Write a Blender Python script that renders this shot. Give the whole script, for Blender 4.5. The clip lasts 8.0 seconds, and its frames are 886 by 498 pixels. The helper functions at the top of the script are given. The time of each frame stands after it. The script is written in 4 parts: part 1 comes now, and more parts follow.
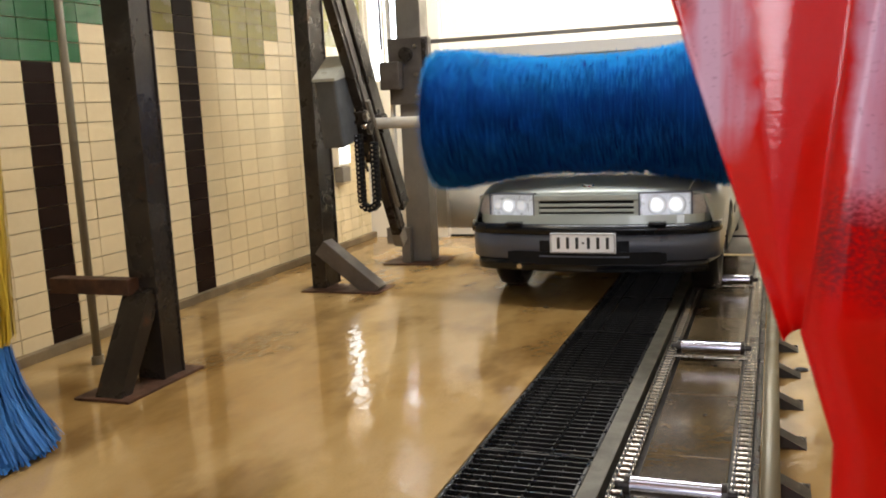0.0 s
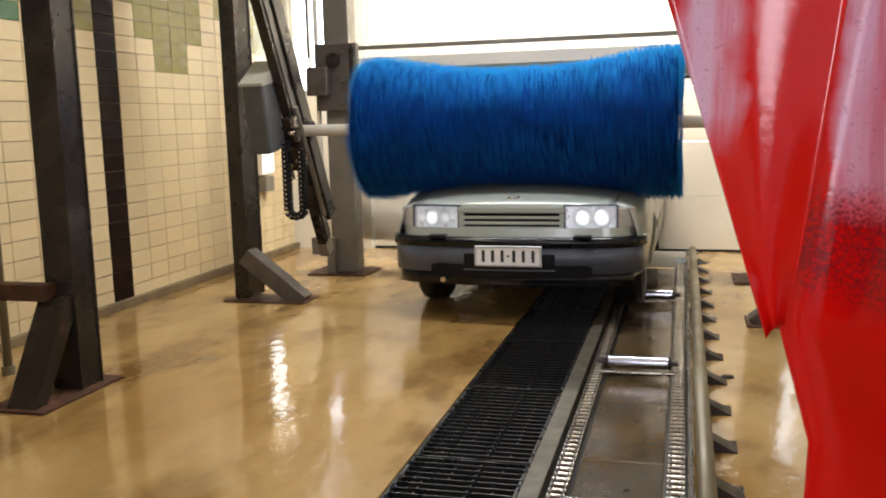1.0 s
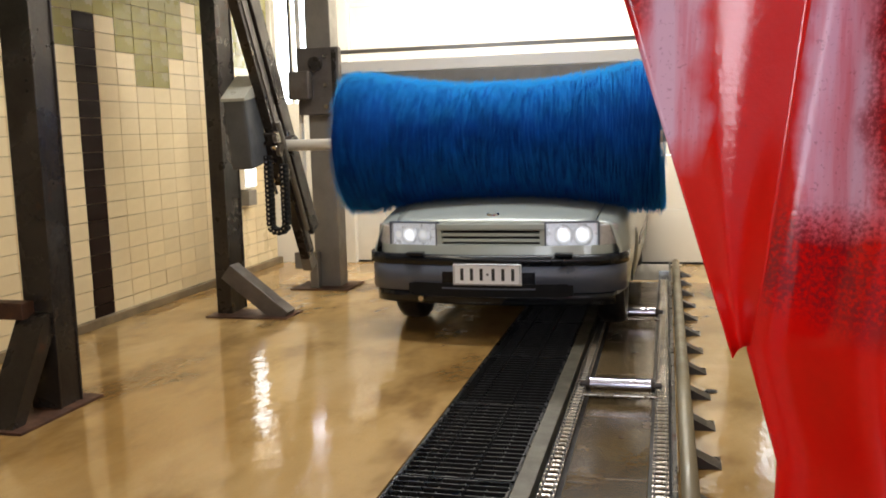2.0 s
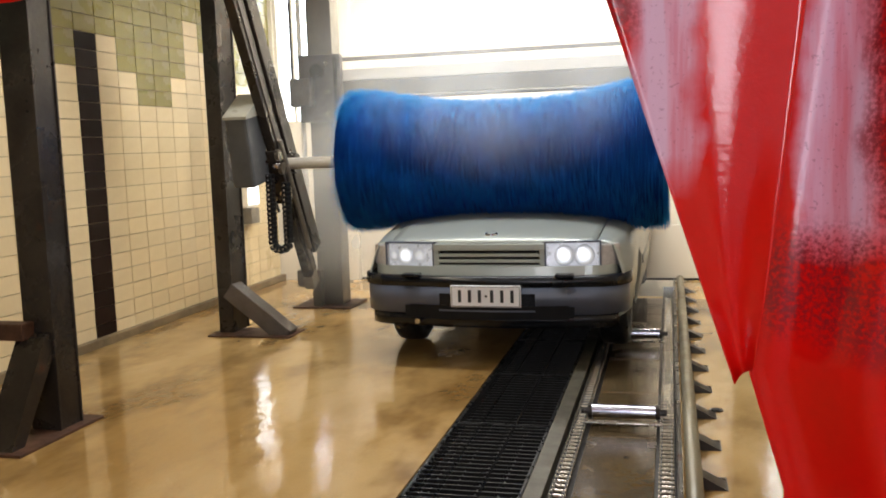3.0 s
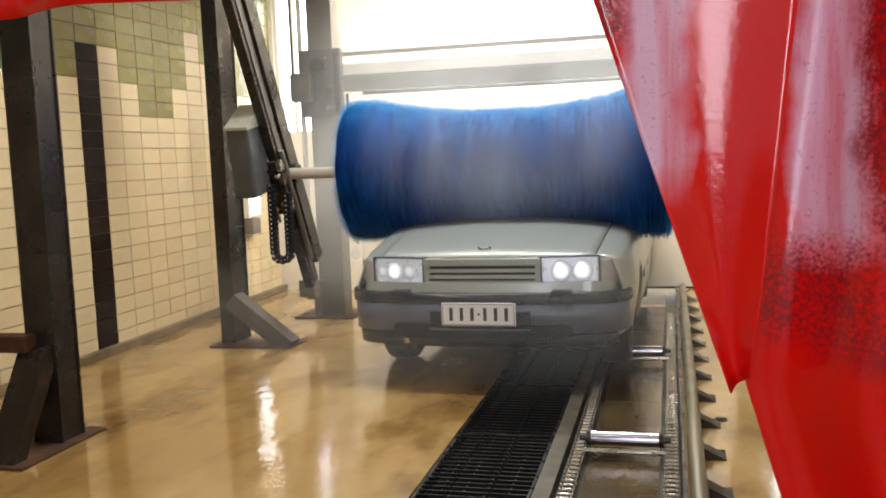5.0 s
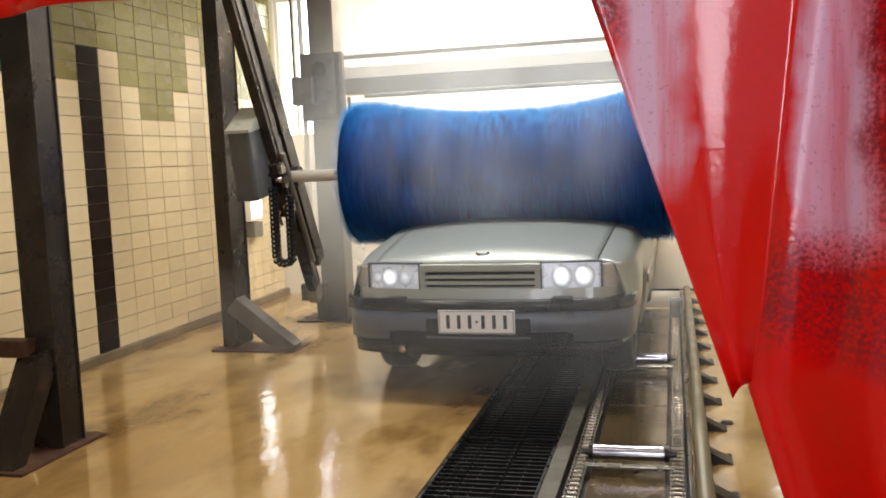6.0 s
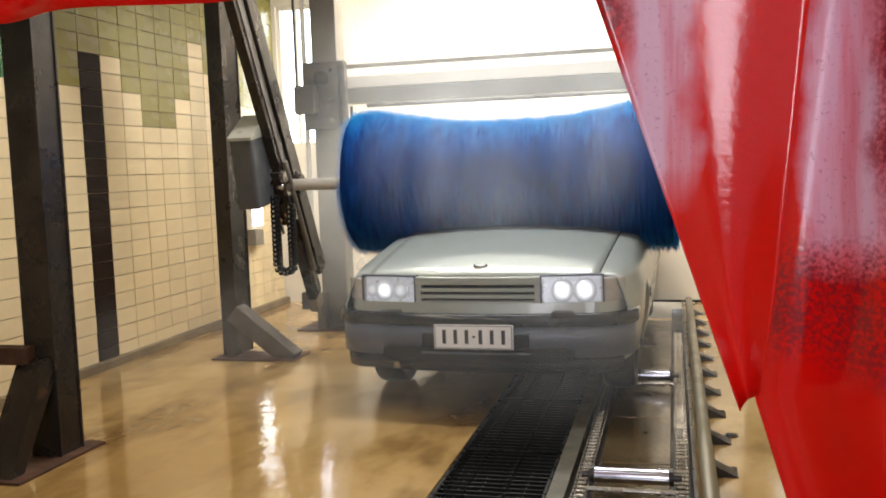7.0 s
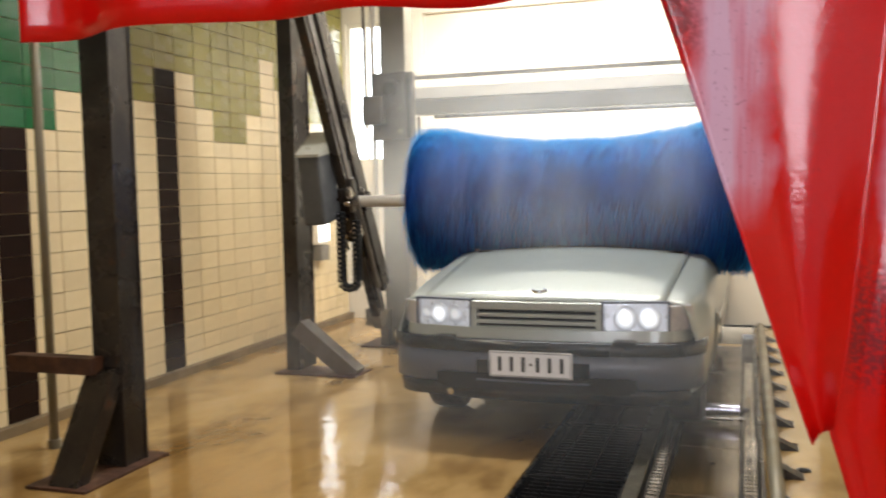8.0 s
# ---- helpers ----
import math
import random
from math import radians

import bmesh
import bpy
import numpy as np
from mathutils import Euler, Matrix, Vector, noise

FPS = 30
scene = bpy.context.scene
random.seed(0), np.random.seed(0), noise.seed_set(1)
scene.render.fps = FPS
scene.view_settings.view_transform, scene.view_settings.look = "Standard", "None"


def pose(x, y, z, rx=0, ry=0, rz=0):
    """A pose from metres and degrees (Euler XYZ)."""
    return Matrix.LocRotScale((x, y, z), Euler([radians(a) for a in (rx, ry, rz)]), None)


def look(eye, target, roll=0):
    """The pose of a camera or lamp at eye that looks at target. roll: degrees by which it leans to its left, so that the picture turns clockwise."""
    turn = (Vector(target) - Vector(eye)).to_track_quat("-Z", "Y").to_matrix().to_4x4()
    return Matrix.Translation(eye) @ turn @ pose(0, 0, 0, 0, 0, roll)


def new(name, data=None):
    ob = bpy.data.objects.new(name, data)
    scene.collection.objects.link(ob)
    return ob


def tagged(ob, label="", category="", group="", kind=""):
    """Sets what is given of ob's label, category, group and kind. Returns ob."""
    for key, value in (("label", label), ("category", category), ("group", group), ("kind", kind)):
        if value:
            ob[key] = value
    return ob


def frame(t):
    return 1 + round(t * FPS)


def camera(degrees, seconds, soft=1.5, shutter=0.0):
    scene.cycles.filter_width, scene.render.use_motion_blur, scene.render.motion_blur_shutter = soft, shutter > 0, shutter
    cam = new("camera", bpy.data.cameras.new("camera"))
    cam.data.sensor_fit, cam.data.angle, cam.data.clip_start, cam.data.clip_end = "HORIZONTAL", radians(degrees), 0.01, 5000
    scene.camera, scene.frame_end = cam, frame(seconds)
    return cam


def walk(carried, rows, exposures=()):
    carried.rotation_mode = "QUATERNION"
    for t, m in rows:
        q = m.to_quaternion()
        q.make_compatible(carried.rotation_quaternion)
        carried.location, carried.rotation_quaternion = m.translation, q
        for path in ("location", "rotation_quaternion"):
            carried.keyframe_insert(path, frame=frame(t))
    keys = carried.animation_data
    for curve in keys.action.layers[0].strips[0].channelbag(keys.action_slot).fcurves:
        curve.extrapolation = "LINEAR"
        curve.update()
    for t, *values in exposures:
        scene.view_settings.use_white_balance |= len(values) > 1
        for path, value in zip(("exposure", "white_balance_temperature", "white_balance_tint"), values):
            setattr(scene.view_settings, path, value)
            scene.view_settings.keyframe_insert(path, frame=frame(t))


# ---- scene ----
cam = camera(52.2, 8.0, 1.8, 0.5)
PATH = [
    (0, (0.155, -0.015, 1.399), (-0.532, 1.837, 1.085), -2.8),
    (0.5, (0.04, 0.02, 1.361), (-0.565, 1.905, 1.075), -2.2),
    (1, (0.062, -0.003, 1.347), (-0.45, 1.909, 1.062), -1.5),
    (1.5, (0.064, 0.0, 1.356), (-0.417, 1.922, 1.08), -1.4),
    (3, (0.068, 0.049, 1.376), (-0.42, 1.976, 1.15), -1.9),
    (3.5, (0.073, 0.051, 1.38), (-0.416, 1.979, 1.167), -2.0),
    (4, (0.069, 0.044, 1.389), (-0.418, 1.972, 1.181), -2.1),
    (4.5, (0.062, 0.046, 1.384), (-0.425, 1.974, 1.177), -2.1),
    (6, (0.051, 0.096, 1.372), (-0.445, 2.023, 1.173), -2.4),
    (6.5, (0.04, 0.113, 1.369), (-0.456, 2.041, 1.178), -2.3),
    (7, (0.024, 0.118, 1.369), (-0.47, 2.048, 1.191), -2.0),
    (7.5, (0.013, 0.156, 1.367), (-0.487, 2.086, 1.206), -1.7),
    (8, (0.02, 0.165, 1.385), (-0.613, 2.057, 1.2465), -1.17),
]
walk(cam, [(t, look(eye, target, roll)) for t, eye, target, roll in PATH], exposures=((0, 0.07), (8, 0.08)))

SPEED = 0.142            # conveyor, metres a second towards the camera


# ---- world and lights ----
world = bpy.data.worlds.new("sky")
scene.world = world
world.use_nodes = True
wn = world.node_tree.nodes
sky = wn.new("ShaderNodeTexSky")
sky.sky_type, sky.sun_disc, sky.sun_elevation, sky.sun_rotation = "NISHITA", False, radians(28), radians(20)
wn["Background"].inputs["Strength"].default_value = 0.12
world.node_tree.links.new(sky.outputs[0], wn["Background"].inputs[0])


def lamp(name, m, sx, sy, watts, colour, spread=180):
    data = bpy.data.lights.new(name, "AREA")
    data.shape, data.size, data.size_y, data.energy, data.color = "RECTANGLE", sx, sy, watts, colour
    data.spread = radians(spread)
    ob = new(name, data)
    ob.matrix_world = m
    return ob


WARM, DAY = (1.0, 0.88, 0.68), (1.0, 0.95, 0.85)
# fluorescent rows assumed under the ceiling, out of view; some are added fill
lamp("unseen_ceiling_light", pose(-2.4, 3.6, 3.30), 0.3, 3.0, 27, WARM)
lamp("unseen_ceiling_light", pose(0.9, 4.3, 3.30), 0.3, 3.0, 4, WARM)
lamp("unseen_ceiling_light", pose(-1.1, 7.75, 3.32, 12, 0, 0), 3.6, 0.3, 190, DAY)
# added fill for the near side of the curtain
lamp("unseen_ceiling_light", pose(-0.6, -1.2, 3.2), 2.4, 0.3, 6, (1.0, 0.92, 0.97))
# added fill that brightens the bonnet and the top of the brush
lamp("unseen_ceiling_light", pose(-1.0, 5.3, 3.30), 2.4, 0.3, 85, (0.95, 0.97, 1.0))
# daylight in the drive-out opening and the window, shining inwards
lamp("exit_daylight", pose(0.20, -2.75, 1.95, 90, 0, 0), 1.2, 1.2, 60, (0.88, 0.90, 1.0))
# added overhead fill for the near floor and the brush front
lamp("unseen_ceiling_light", pose(-1.2, 2.3, 3.30), 2.2, 0.3, 11, (0.95, 0.97, 1.0))
lamp("window_daylight", pose(-3.76, 9.2, 2.35, -90, 0, 0), 0.36, 1.3, 3.5, (0.78, 0.88, 1.0))


# ---- materials ----
def mat(name, base, rough=0.5, metal=0.0, dark=None, scale=6.0, mix=0.5, fine=60.0, bump=0.15, depth=0.004, rough_var=0.12,
        spot=None, spot_scale=2.0, spot_at=0.6, spot_rough=None, coat=0.0, island=0.0, random_tint=0.0, spec=0.5, stretch=None):
    """A surface with large and fine variation, optional stains and relief."""
    m = bpy.data.materials.new(name)
    m.use_nodes = True
    n, l = m.node_tree.nodes, m.node_tree.links
    p = n["Principled BSDF"]
    p.inputs["Metallic"].default_value = metal
    p.inputs["Coat Weight"].default_value = coat
    p.inputs["Coat Roughness"].default_value = 0.08
    p.inputs["Specular IOR Level"].default_value = spec
    co = n.new("ShaderNodeTexCoord")

    def noise_node(s, detail=6.0, rough_in=0.6):
        t = n.new("ShaderNodeTexNoise")
        t.inputs["Scale"].default_value, t.inputs["Detail"].default_value, t.inputs["Roughness"].default_value = s, detail, rough_in
        l.new(co.outputs["Object"], t.inputs["Vector"])
        return t

    def ramp(src, a, b, ca, cb):
        r = n.new("ShaderNodeMapRange")
        r.inputs[1].default_value, r.inputs[2].default_value, r.inputs[3].default_value, r.inputs[4].default_value = a, b, ca, cb
        l.new(src, r.inputs[0])
        return r.outputs[0]

    def blend(fac, a, b):
        x = n.new("ShaderNodeMix")
        x.data_type = "RGBA"
        l.new(fac, x.inputs[0])
        for k, c in ((6, a), (7, b)):
            if isinstance(c, tuple):
                x.inputs[k].default_value = (*c, 1)
            else:
                l.new(c, x.inputs[k])
        return x.outputs[2]

    dark = dark or tuple(c * 0.6 for c in base)
    big, small = noise_node(scale), noise_node(fine, 4.0)
    fac = n.new("ShaderNodeMath")
    fac.operation = "MULTIPLY_ADD"
    l.new(ramp(big.outputs[0], 0.35, 0.68, 0, mix), fac.inputs[0])
    fac.inputs[1].default_value = 1.0
    l.new(ramp(small.outputs[0], 0.3, 0.75, 0, mix * 0.4), fac.inputs[2])
    fac.use_clamp = True
    col = blend(fac.outputs[0], base, dark)
    rg = ramp(big.outputs[0], 0.3, 0.7, max(0.02, rough - rough_var), min(1, rough + rough_var))
    if spot:
        sp = noise_node(spot_scale, 8.0, 0.65)
        if stretch:
            mp = n.new("ShaderNodeMapping")
            mp.inputs["Scale"].default_value = stretch
            l.new(co.outputs["Object"], mp.inputs[0])
            l.new(mp.outputs[0], sp.inputs["Vector"])
        sf = ramp(sp.outputs[0], spot_at, spot_at + 0.09, 0, 1)
        col = blend(sf, col, spot)
        if spot_rough is not None:
            x = n.new("ShaderNodeMix")
            l.new(sf, x.inputs[0])
            l.new(rg, x.inputs[2])
            x.inputs[3].default_value = spot_rough
            rg = x.outputs[0]
    if random_tint:
        info = n.new("ShaderNodeObjectInfo")
        hs = n.new("ShaderNodeHueSaturation")
        l.new(ramp(info.outputs["Random"], 0, 1, 1 - random_tint, 1 + random_tint), hs.inputs["Value"])
        l.new(col, hs.inputs["Color"])
        col = hs.outputs[0]
    if island:
        geo = n.new("ShaderNodeNewGeometry")
        hs = n.new("ShaderNodeHueSaturation")
        l.new(ramp(geo.outputs["Random Per Island"], 0, 1, 1 - island, 1 + island), hs.inputs["Value"])
        l.new(col, hs.inputs["Color"])
        col = hs.outputs[0]
    l.new(col, p.inputs["Base Color"])
    l.new(rg, p.inputs["Roughness"])
    if bump:
        b = n.new("ShaderNodeBump")
        b.inputs["Strength"].default_value, b.inputs["Distance"].default_value = bump, depth
        l.new(small.outputs[0], b.inputs["Height"])
        l.new(b.outputs[0], p.inputs["Normal"])
    return m


def glass(name, tint=(0.9, 0.95, 0.97), rough=0.02):
    m = bpy.data.materials.new(name)
    m.use_nodes = True
    p = m.node_tree.nodes["Principled BSDF"]
    p.inputs["Base Color"].default_value = (*tint, 1)
    p.inputs["Roughness"].default_value = rough
    p.inputs["Transmission Weight"].default_value = 1.0
    p.inputs["IOR"].default_value = 1.45
    return m


def glow(name, colour, strength):
    m = bpy.data.materials.new(name)
    m.use_nodes = True
    p = m.node_tree.nodes["Principled BSDF"]
    p.inputs["Base Color"].default_value = (*colour, 1)
    p.inputs["Emission Color"].default_value = (*colour, 1)
    p.inputs["Emission Strength"].default_value = strength
    return m


def wet_floor():
    """Worn concrete under a film of water: long drag stains, shallow puddles that mirror, ripples."""
    m = bpy.data.materials.new("wet_floor")
    m.use_nodes = True
    n, l = m.node_tree.nodes, m.node_tree.links
    p = n["Principled BSDF"]
    co = n.new("ShaderNodeTexCoord")

    def cloud(size, detail, stretch):
        mp, t = n.new("ShaderNodeMapping"), n.new("ShaderNodeTexNoise")
        mp.inputs["Scale"].default_value = stretch
        t.inputs["Scale"].default_value, t.inputs["Detail"].default_value, t.inputs["Roughness"].default_value = size, detail, 0.58
        l.new(co.outputs["Object"], mp.inputs[0])
        l.new(mp.outputs[0], t.inputs["Vector"])
        return t.outputs[0]

    def span(src, a, b, c, d):
        k = n.new("ShaderNodeMapRange")
        k.interpolation_type = "SMOOTHSTEP"
        k.inputs[1].default_value, k.inputs[2].default_value, k.inputs[3].default_value, k.inputs[4].default_value = a, b, c, d
        l.new(src, k.inputs[0])
        return k.outputs[0]

    def over(fac, under, colour):
        k = n.new("ShaderNodeMix")
        k.data_type = "RGBA"
        l.new(fac, k.inputs[0])
        if isinstance(under, tuple):
            k.inputs[6].default_value = (*under, 1)
        else:
            l.new(under, k.inputs[6])
        k.inputs[7].default_value = (*colour, 1)
        return k.outputs[2]

    broad, drag, smudge = cloud(0.75, 4, (1.3, 0.6, 1)), cloud(2.0, 6, (1.2, 0.62, 1)), cloud(1.25, 4, (1.2, 0.6, 1))
    grain, pool, ripple = cloud(85, 3, (1, 1, 1)), cloud(0.9, 5, (1.2, 0.5, 1)), cloud(6.5, 3, (1, 0.6, 1))
    c = over(span(broad, 0.36, 0.66, 0, 0.85), (0.48, 0.32, 0.135), (0.27, 0.15, 0.042))
    c = over(span(drag, 0.47, 0.68, 0, 0.65), c, (0.20, 0.112, 0.032))
    c = over(span(smudge, 0.50, 0.66, 0, 0.78), c, (0.15, 0.078, 0.022))
    c = over(span(grain, 0.52, 0.75, 0, 0.30), c, (0.26, 0.17, 0.08))
    l.new(c, p.inputs["Base Color"])
    l.new(span(pool, 0.40, 0.58, 0.18, 0.035), p.inputs["Roughness"])
    b, f = n.new("ShaderNodeBump"), n.new("ShaderNodeBump")
    b.inputs["Strength"].default_value, b.inputs["Distance"].default_value = 0.45, 0.010
    f.inputs["Strength"].default_value, f.inputs["Distance"].default_value = 0.10, 0.001
    l.new(ripple, b.inputs["Height"])
    l.new(grain, f.inputs["Height"])
    l.new(b.outputs[0], f.inputs["Normal"])
    l.new(f.outputs[0], p.inputs["Normal"])
    return m


M_FLOOR = wet_floor()
M_TILE = mat("cream_tile", (0.74, 0.61, 0.38), 0.34, dark=(0.60, 0.46, 0.25), scale=1.2, mix=0.5, fine=25, bump=0.05, random_tint=0.05)
M_TILE_REST = mat("cream_tile_far", (0.74, 0.61, 0.38), 0.34, dark=(0.60, 0.46, 0.25), scale=1.2, mix=0.5, fine=25, bump=0.05, island=0.05)
M_DEEP = mat("deep_green_tile", (0.02, 0.13, 0.045), 0.2, dark=(0.012, 0.09, 0.03), scale=2, mix=0.5, bump=0.04, random_tint=0.10)
M_GREEN = mat("green_tile", (0.26, 0.225, 0.055), 0.28, dark=(0.19, 0.17, 0.04), scale=2, mix=0.5, bump=0.04, random_tint=0.10)
M_GREEN_REST = mat("green_tile_far", (0.26, 0.225, 0.055), 0.28, dark=(0.19, 0.17, 0.04), scale=2, mix=0.5, bump=0.04, island=0.10)
M_DARK = mat("dark_brown_tile", (0.020, 0.011, 0.008), 0.38, scale=2, mix=0.4, bump=0.04, random_tint=0.2, spec=0.06)
M_GROUT = mat("grout", (0.46, 0.36, 0.22), 0.8, scale=5, mix=0.6)
M_PLINTH = mat("plinth_concrete", (0.24, 0.18, 0.10), 0.5, dark=(0.13, 0.09, 0.05), scale=4, mix=0.7)
M_PLASTER = mat("cream_plaster", (0.75, 0.66, 0.50), 0.6, scale=1.5, mix=0.35)
M_WHITE = mat("white_plaster", (0.82, 0.78, 0.70), 0.5, dark=(0.72, 0.66, 0.56), scale=1.2, mix=0.5)
M_DOOR = mat("cream_door_panel", (0.80, 0.745, 0.65), 0.40, dark=(0.70, 0.62, 0.51), scale=1.4, mix=0.5, fine=30, bump=0.05)
M_STEEL = mat("weathered_dark_steel", (0.050, 0.041, 0.033), 0.30, metal=0.4, dark=(0.018, 0.013, 0.010), scale=3.5, mix=0.9, fine=40,
              bump=0.25, spot=(0.085, 0.035, 0.015), spot_scale=4, spot_at=0.60, spot_rough=0.7)
M_RUST = mat("rusty_steel", (0.11, 0.045, 0.022), 0.6, metal=0.3, dark=(0.05, 0.022, 0.012), scale=8, mix=0.9, bump=0.4)
M_GREY = mat("grey_painted_steel", (0.20, 0.18, 0.15), 0.45, dark=(0.12, 0.105, 0.085), scale=4, mix=0.6)
M_BOX = mat("grey_motor_housing", (0.085, 0.088, 0.09), 0.45, metal=0.2, dark=(0.05, 0.05, 0.05), scale=6, mix=0.6)
M_COVER = mat("pale_grey_cover", (0.36, 0.35, 0.29), 0.35, dark=(0.24, 0.225, 0.18), scale=6, mix=0.6)
M_CHROME = mat("wet_stainless", (0.72, 0.72, 0.75), 0.09, metal=1.0, scale=8, mix=0.3, rough_var=0.05, bump=0.03)
M_ROLL = mat("polished_roller_steel", (0.60, 0.59, 0.66), 0.13, metal=1.0, dark=(0.40, 0.39, 0.45), scale=8, mix=0.4, bump=0.04)
M_CHAIN = mat("wet_chain_steel", (0.34, 0.31, 0.26), 0.28, metal=0.9, dark=(0.14, 0.11, 0.08), scale=12, mix=0.8, random_tint=0.25)
M_PAN = mat("wet_pan_steel", (0.15, 0.105, 0.052), 0.20, metal=0.25, dark=(0.06, 0.04, 0.02), scale=2.2, mix=0.9, fine=30, bump=0.15,
            spot=(0.22, 0.17, 0.11), spot_scale=2.4, spot_at=0.60)
M_BRACE = mat("brown_grey_steel", (0.13, 0.113, 0.10), 0.45, metal=0.3, dark=(0.07, 0.055, 0.045), scale=5, mix=0.8)
M_STRIP = mat("dull_steel_strip", (0.105, 0.095, 0.068), 0.5, metal=0.2, dark=(0.06, 0.052, 0.035), scale=6, mix=0.7)
M_RAIL = mat("worn_painted_rail", (0.19, 0.17, 0.12), 0.4, metal=0.2, dark=(0.22, 0.18, 0.11), scale=6, mix=0.7)
M_GRATE = mat("dark_wet_grating", (0.055, 0.055, 0.055), 0.30, metal=0.7, dark=(0.03, 0.028, 0.027), scale=8, mix=0.7)
M_BLACK = mat("black_plastic", (0.006, 0.006, 0.007), 0.6, scale=8, mix=0.4, spec=0.2)
M_SOOT = mat("trench_dirt", (0.03, 0.025, 0.02), 0.5, scale=5, mix=0.6)
M_PAINT = mat("silver_green_car_paint", (0.40, 0.430, 0.395), 0.40, metal=0.35, dark=(0.34, 0.365, 0.335), scale=1.5, mix=0.5, fine=400, bump=0.03,
              rough_var=0.05, coat=0.35)
M_BUMPER = mat("grey_bumper_plastic", (0.088, 0.100, 0.136), 0.36, scale=3, mix=0.4, fine=120, bump=0.06)
M_TRIM = mat("black_car_trim", (0.007, 0.008, 0.011), 0.20, scale=5, mix=0.4, bump=0.02, spec=0.35)
M_TYRE = mat("wet_tyre_rubber", (0.012, 0.012, 0.012), 0.35, scale=10, mix=0.5)
M_LENS = glass("fluted_headlamp_glass", (0.95, 0.96, 0.97), 0.22)
M_PANE = glass("window_glass", (0.95, 0.97, 0.98), 0.02)
M_HEAD = mat("headlamp_bowl", (0.86, 0.88, 0.92), 0.30, metal=0.55, dark=(0.58, 0.60, 0.66), scale=16, mix=0.6, fine=60, bump=0.5, depth=0.006)
HEAD = M_HEAD.node_tree.nodes["Principled BSDF"]
HEAD.inputs["Emission Color"].default_value, HEAD.inputs["Emission Strength"].default_value = (0.90, 0.94, 1.0, 1), 0.24
M_REFLECT = mat("headlamp_reflector", (0.80, 0.81, 0.83), 0.15, metal=1.0, scale=20, mix=0.2)


def lamp_spot(name, strength):
    """A round reflector that shines most in its middle."""
    m = glow(name, (0.88, 0.93, 1.0), 1.0)
    n, l = m.node_tree.nodes, m.node_tree.links
    p = n["Principled BSDF"]
    p.inputs["Base Color"].default_value, p.inputs["Metallic"].default_value, p.inputs["Roughness"].default_value = (0.8, 0.82, 0.86, 1), 0.55, 0.3
    co, off, wide, ln, k = (n.new("ShaderNode" + c) for c in ("TexCoord", "VectorMath", "VectorMath", "VectorMath", "MapRange"))
    off.operation, wide.operation, ln.operation, k.interpolation_type = "SUBTRACT", "MULTIPLY", "LENGTH", "SMOOTHSTEP"
    off.inputs[1].default_value, wide.inputs[1].default_value = (0.5, 0.5, 0.5), (2, 0, 2)
    l.new(co.outputs["Generated"], off.inputs[0])
    l.new(off.outputs[0], wide.inputs[0])
    l.new(wide.outputs[0], ln.inputs[0])
    k.inputs[1].default_value, k.inputs[2].default_value, k.inputs[3].default_value, k.inputs[4].default_value = 0.0, 1.0, strength, 0.10
    l.new(ln.outputs["Value"], k.inputs[0])
    l.new(k.outputs[0], p.inputs["Emission Strength"])
    return m


M_BULB, M_PARK = lamp_spot("lit_headlamp", 1.8), lamp_spot("dim_headlamp", 0.6)
M_IND = mat("clear_indicator_lens", (0.55, 0.53, 0.53), 0.15, scale=30, mix=0.4, coat=0.6)
M_GLASS = glass("car_glass", (0.25, 0.30, 0.30))
M_PLATE = mat("white_plate", (0.88, 0.88, 0.90), 0.35, scale=5, mix=0.1, bump=0.02)
M_INK = mat("plate_black", (0.02, 0.02, 0.02), 0.4, scale=5, mix=0.2)
M_BLUE = mat("blue_bristles", (0.002, 0.075, 0.34), 0.5, dark=(0.001, 0.022, 0.13), scale=3, mix=0.6, fine=40, bump=0.0, island=0.35, spec=0.15)


def backlit(m, colour, amount):
    """Lets part of the light shine through thin bristles."""
    n, l = m.node_tree.nodes, m.node_tree.links
    tr, mx = n.new("ShaderNodeBsdfTranslucent"), n.new("ShaderNodeMixShader")
    tr.inputs[0].default_value = (*colour, 1)
    mx.inputs[0].default_value = amount
    l.new(n["Principled BSDF"].outputs[0], mx.inputs[1])
    l.new(tr.outputs[0], mx.inputs[2])
    l.new(mx.outputs[0], n["Material Output"].inputs["Surface"])


backlit(M_BLUE, (0.03, 0.40, 0.92), 0.46)
# bristle blue darkened: the shade deep between the bristles is in the colour
M_SHADE_CORE = mat("shaded_bristle_mass", (0.0012, 0.040, 0.20), 0.85, dark=(0.0006, 0.012, 0.075), scale=6, mix=0.9, fine=70, bump=0.3, depth=0.01, spec=0.06)
M_CLOTH_BLUE = mat("blue_wash_cloth", (0.02, 0.16, 0.48), 0.7, dark=(0.01, 0.08, 0.30), scale=9, mix=0.6, island=0.25)
M_CLOTH_YELLOW = mat("yellow_wash_cloth", (0.62, 0.42, 0.02), 0.7, scale=9, mix=0.4, island=0.15)
M_RED = mat("wet_red_vinyl", (0.66, 0.005, 0.003), 0.09, dark=(0.52, 0.004, 0.003), scale=2.5, mix=0.5, fine=110, bump=0.35, depth=0.0012, rough_var=0.05,
            spot=(0.30, 0.012, 0.012), spot_scale=55, spot_at=0.69, spot_rough=0.40, coat=0.05, stretch=(1.3, 1, 0.6), spec=0.36)


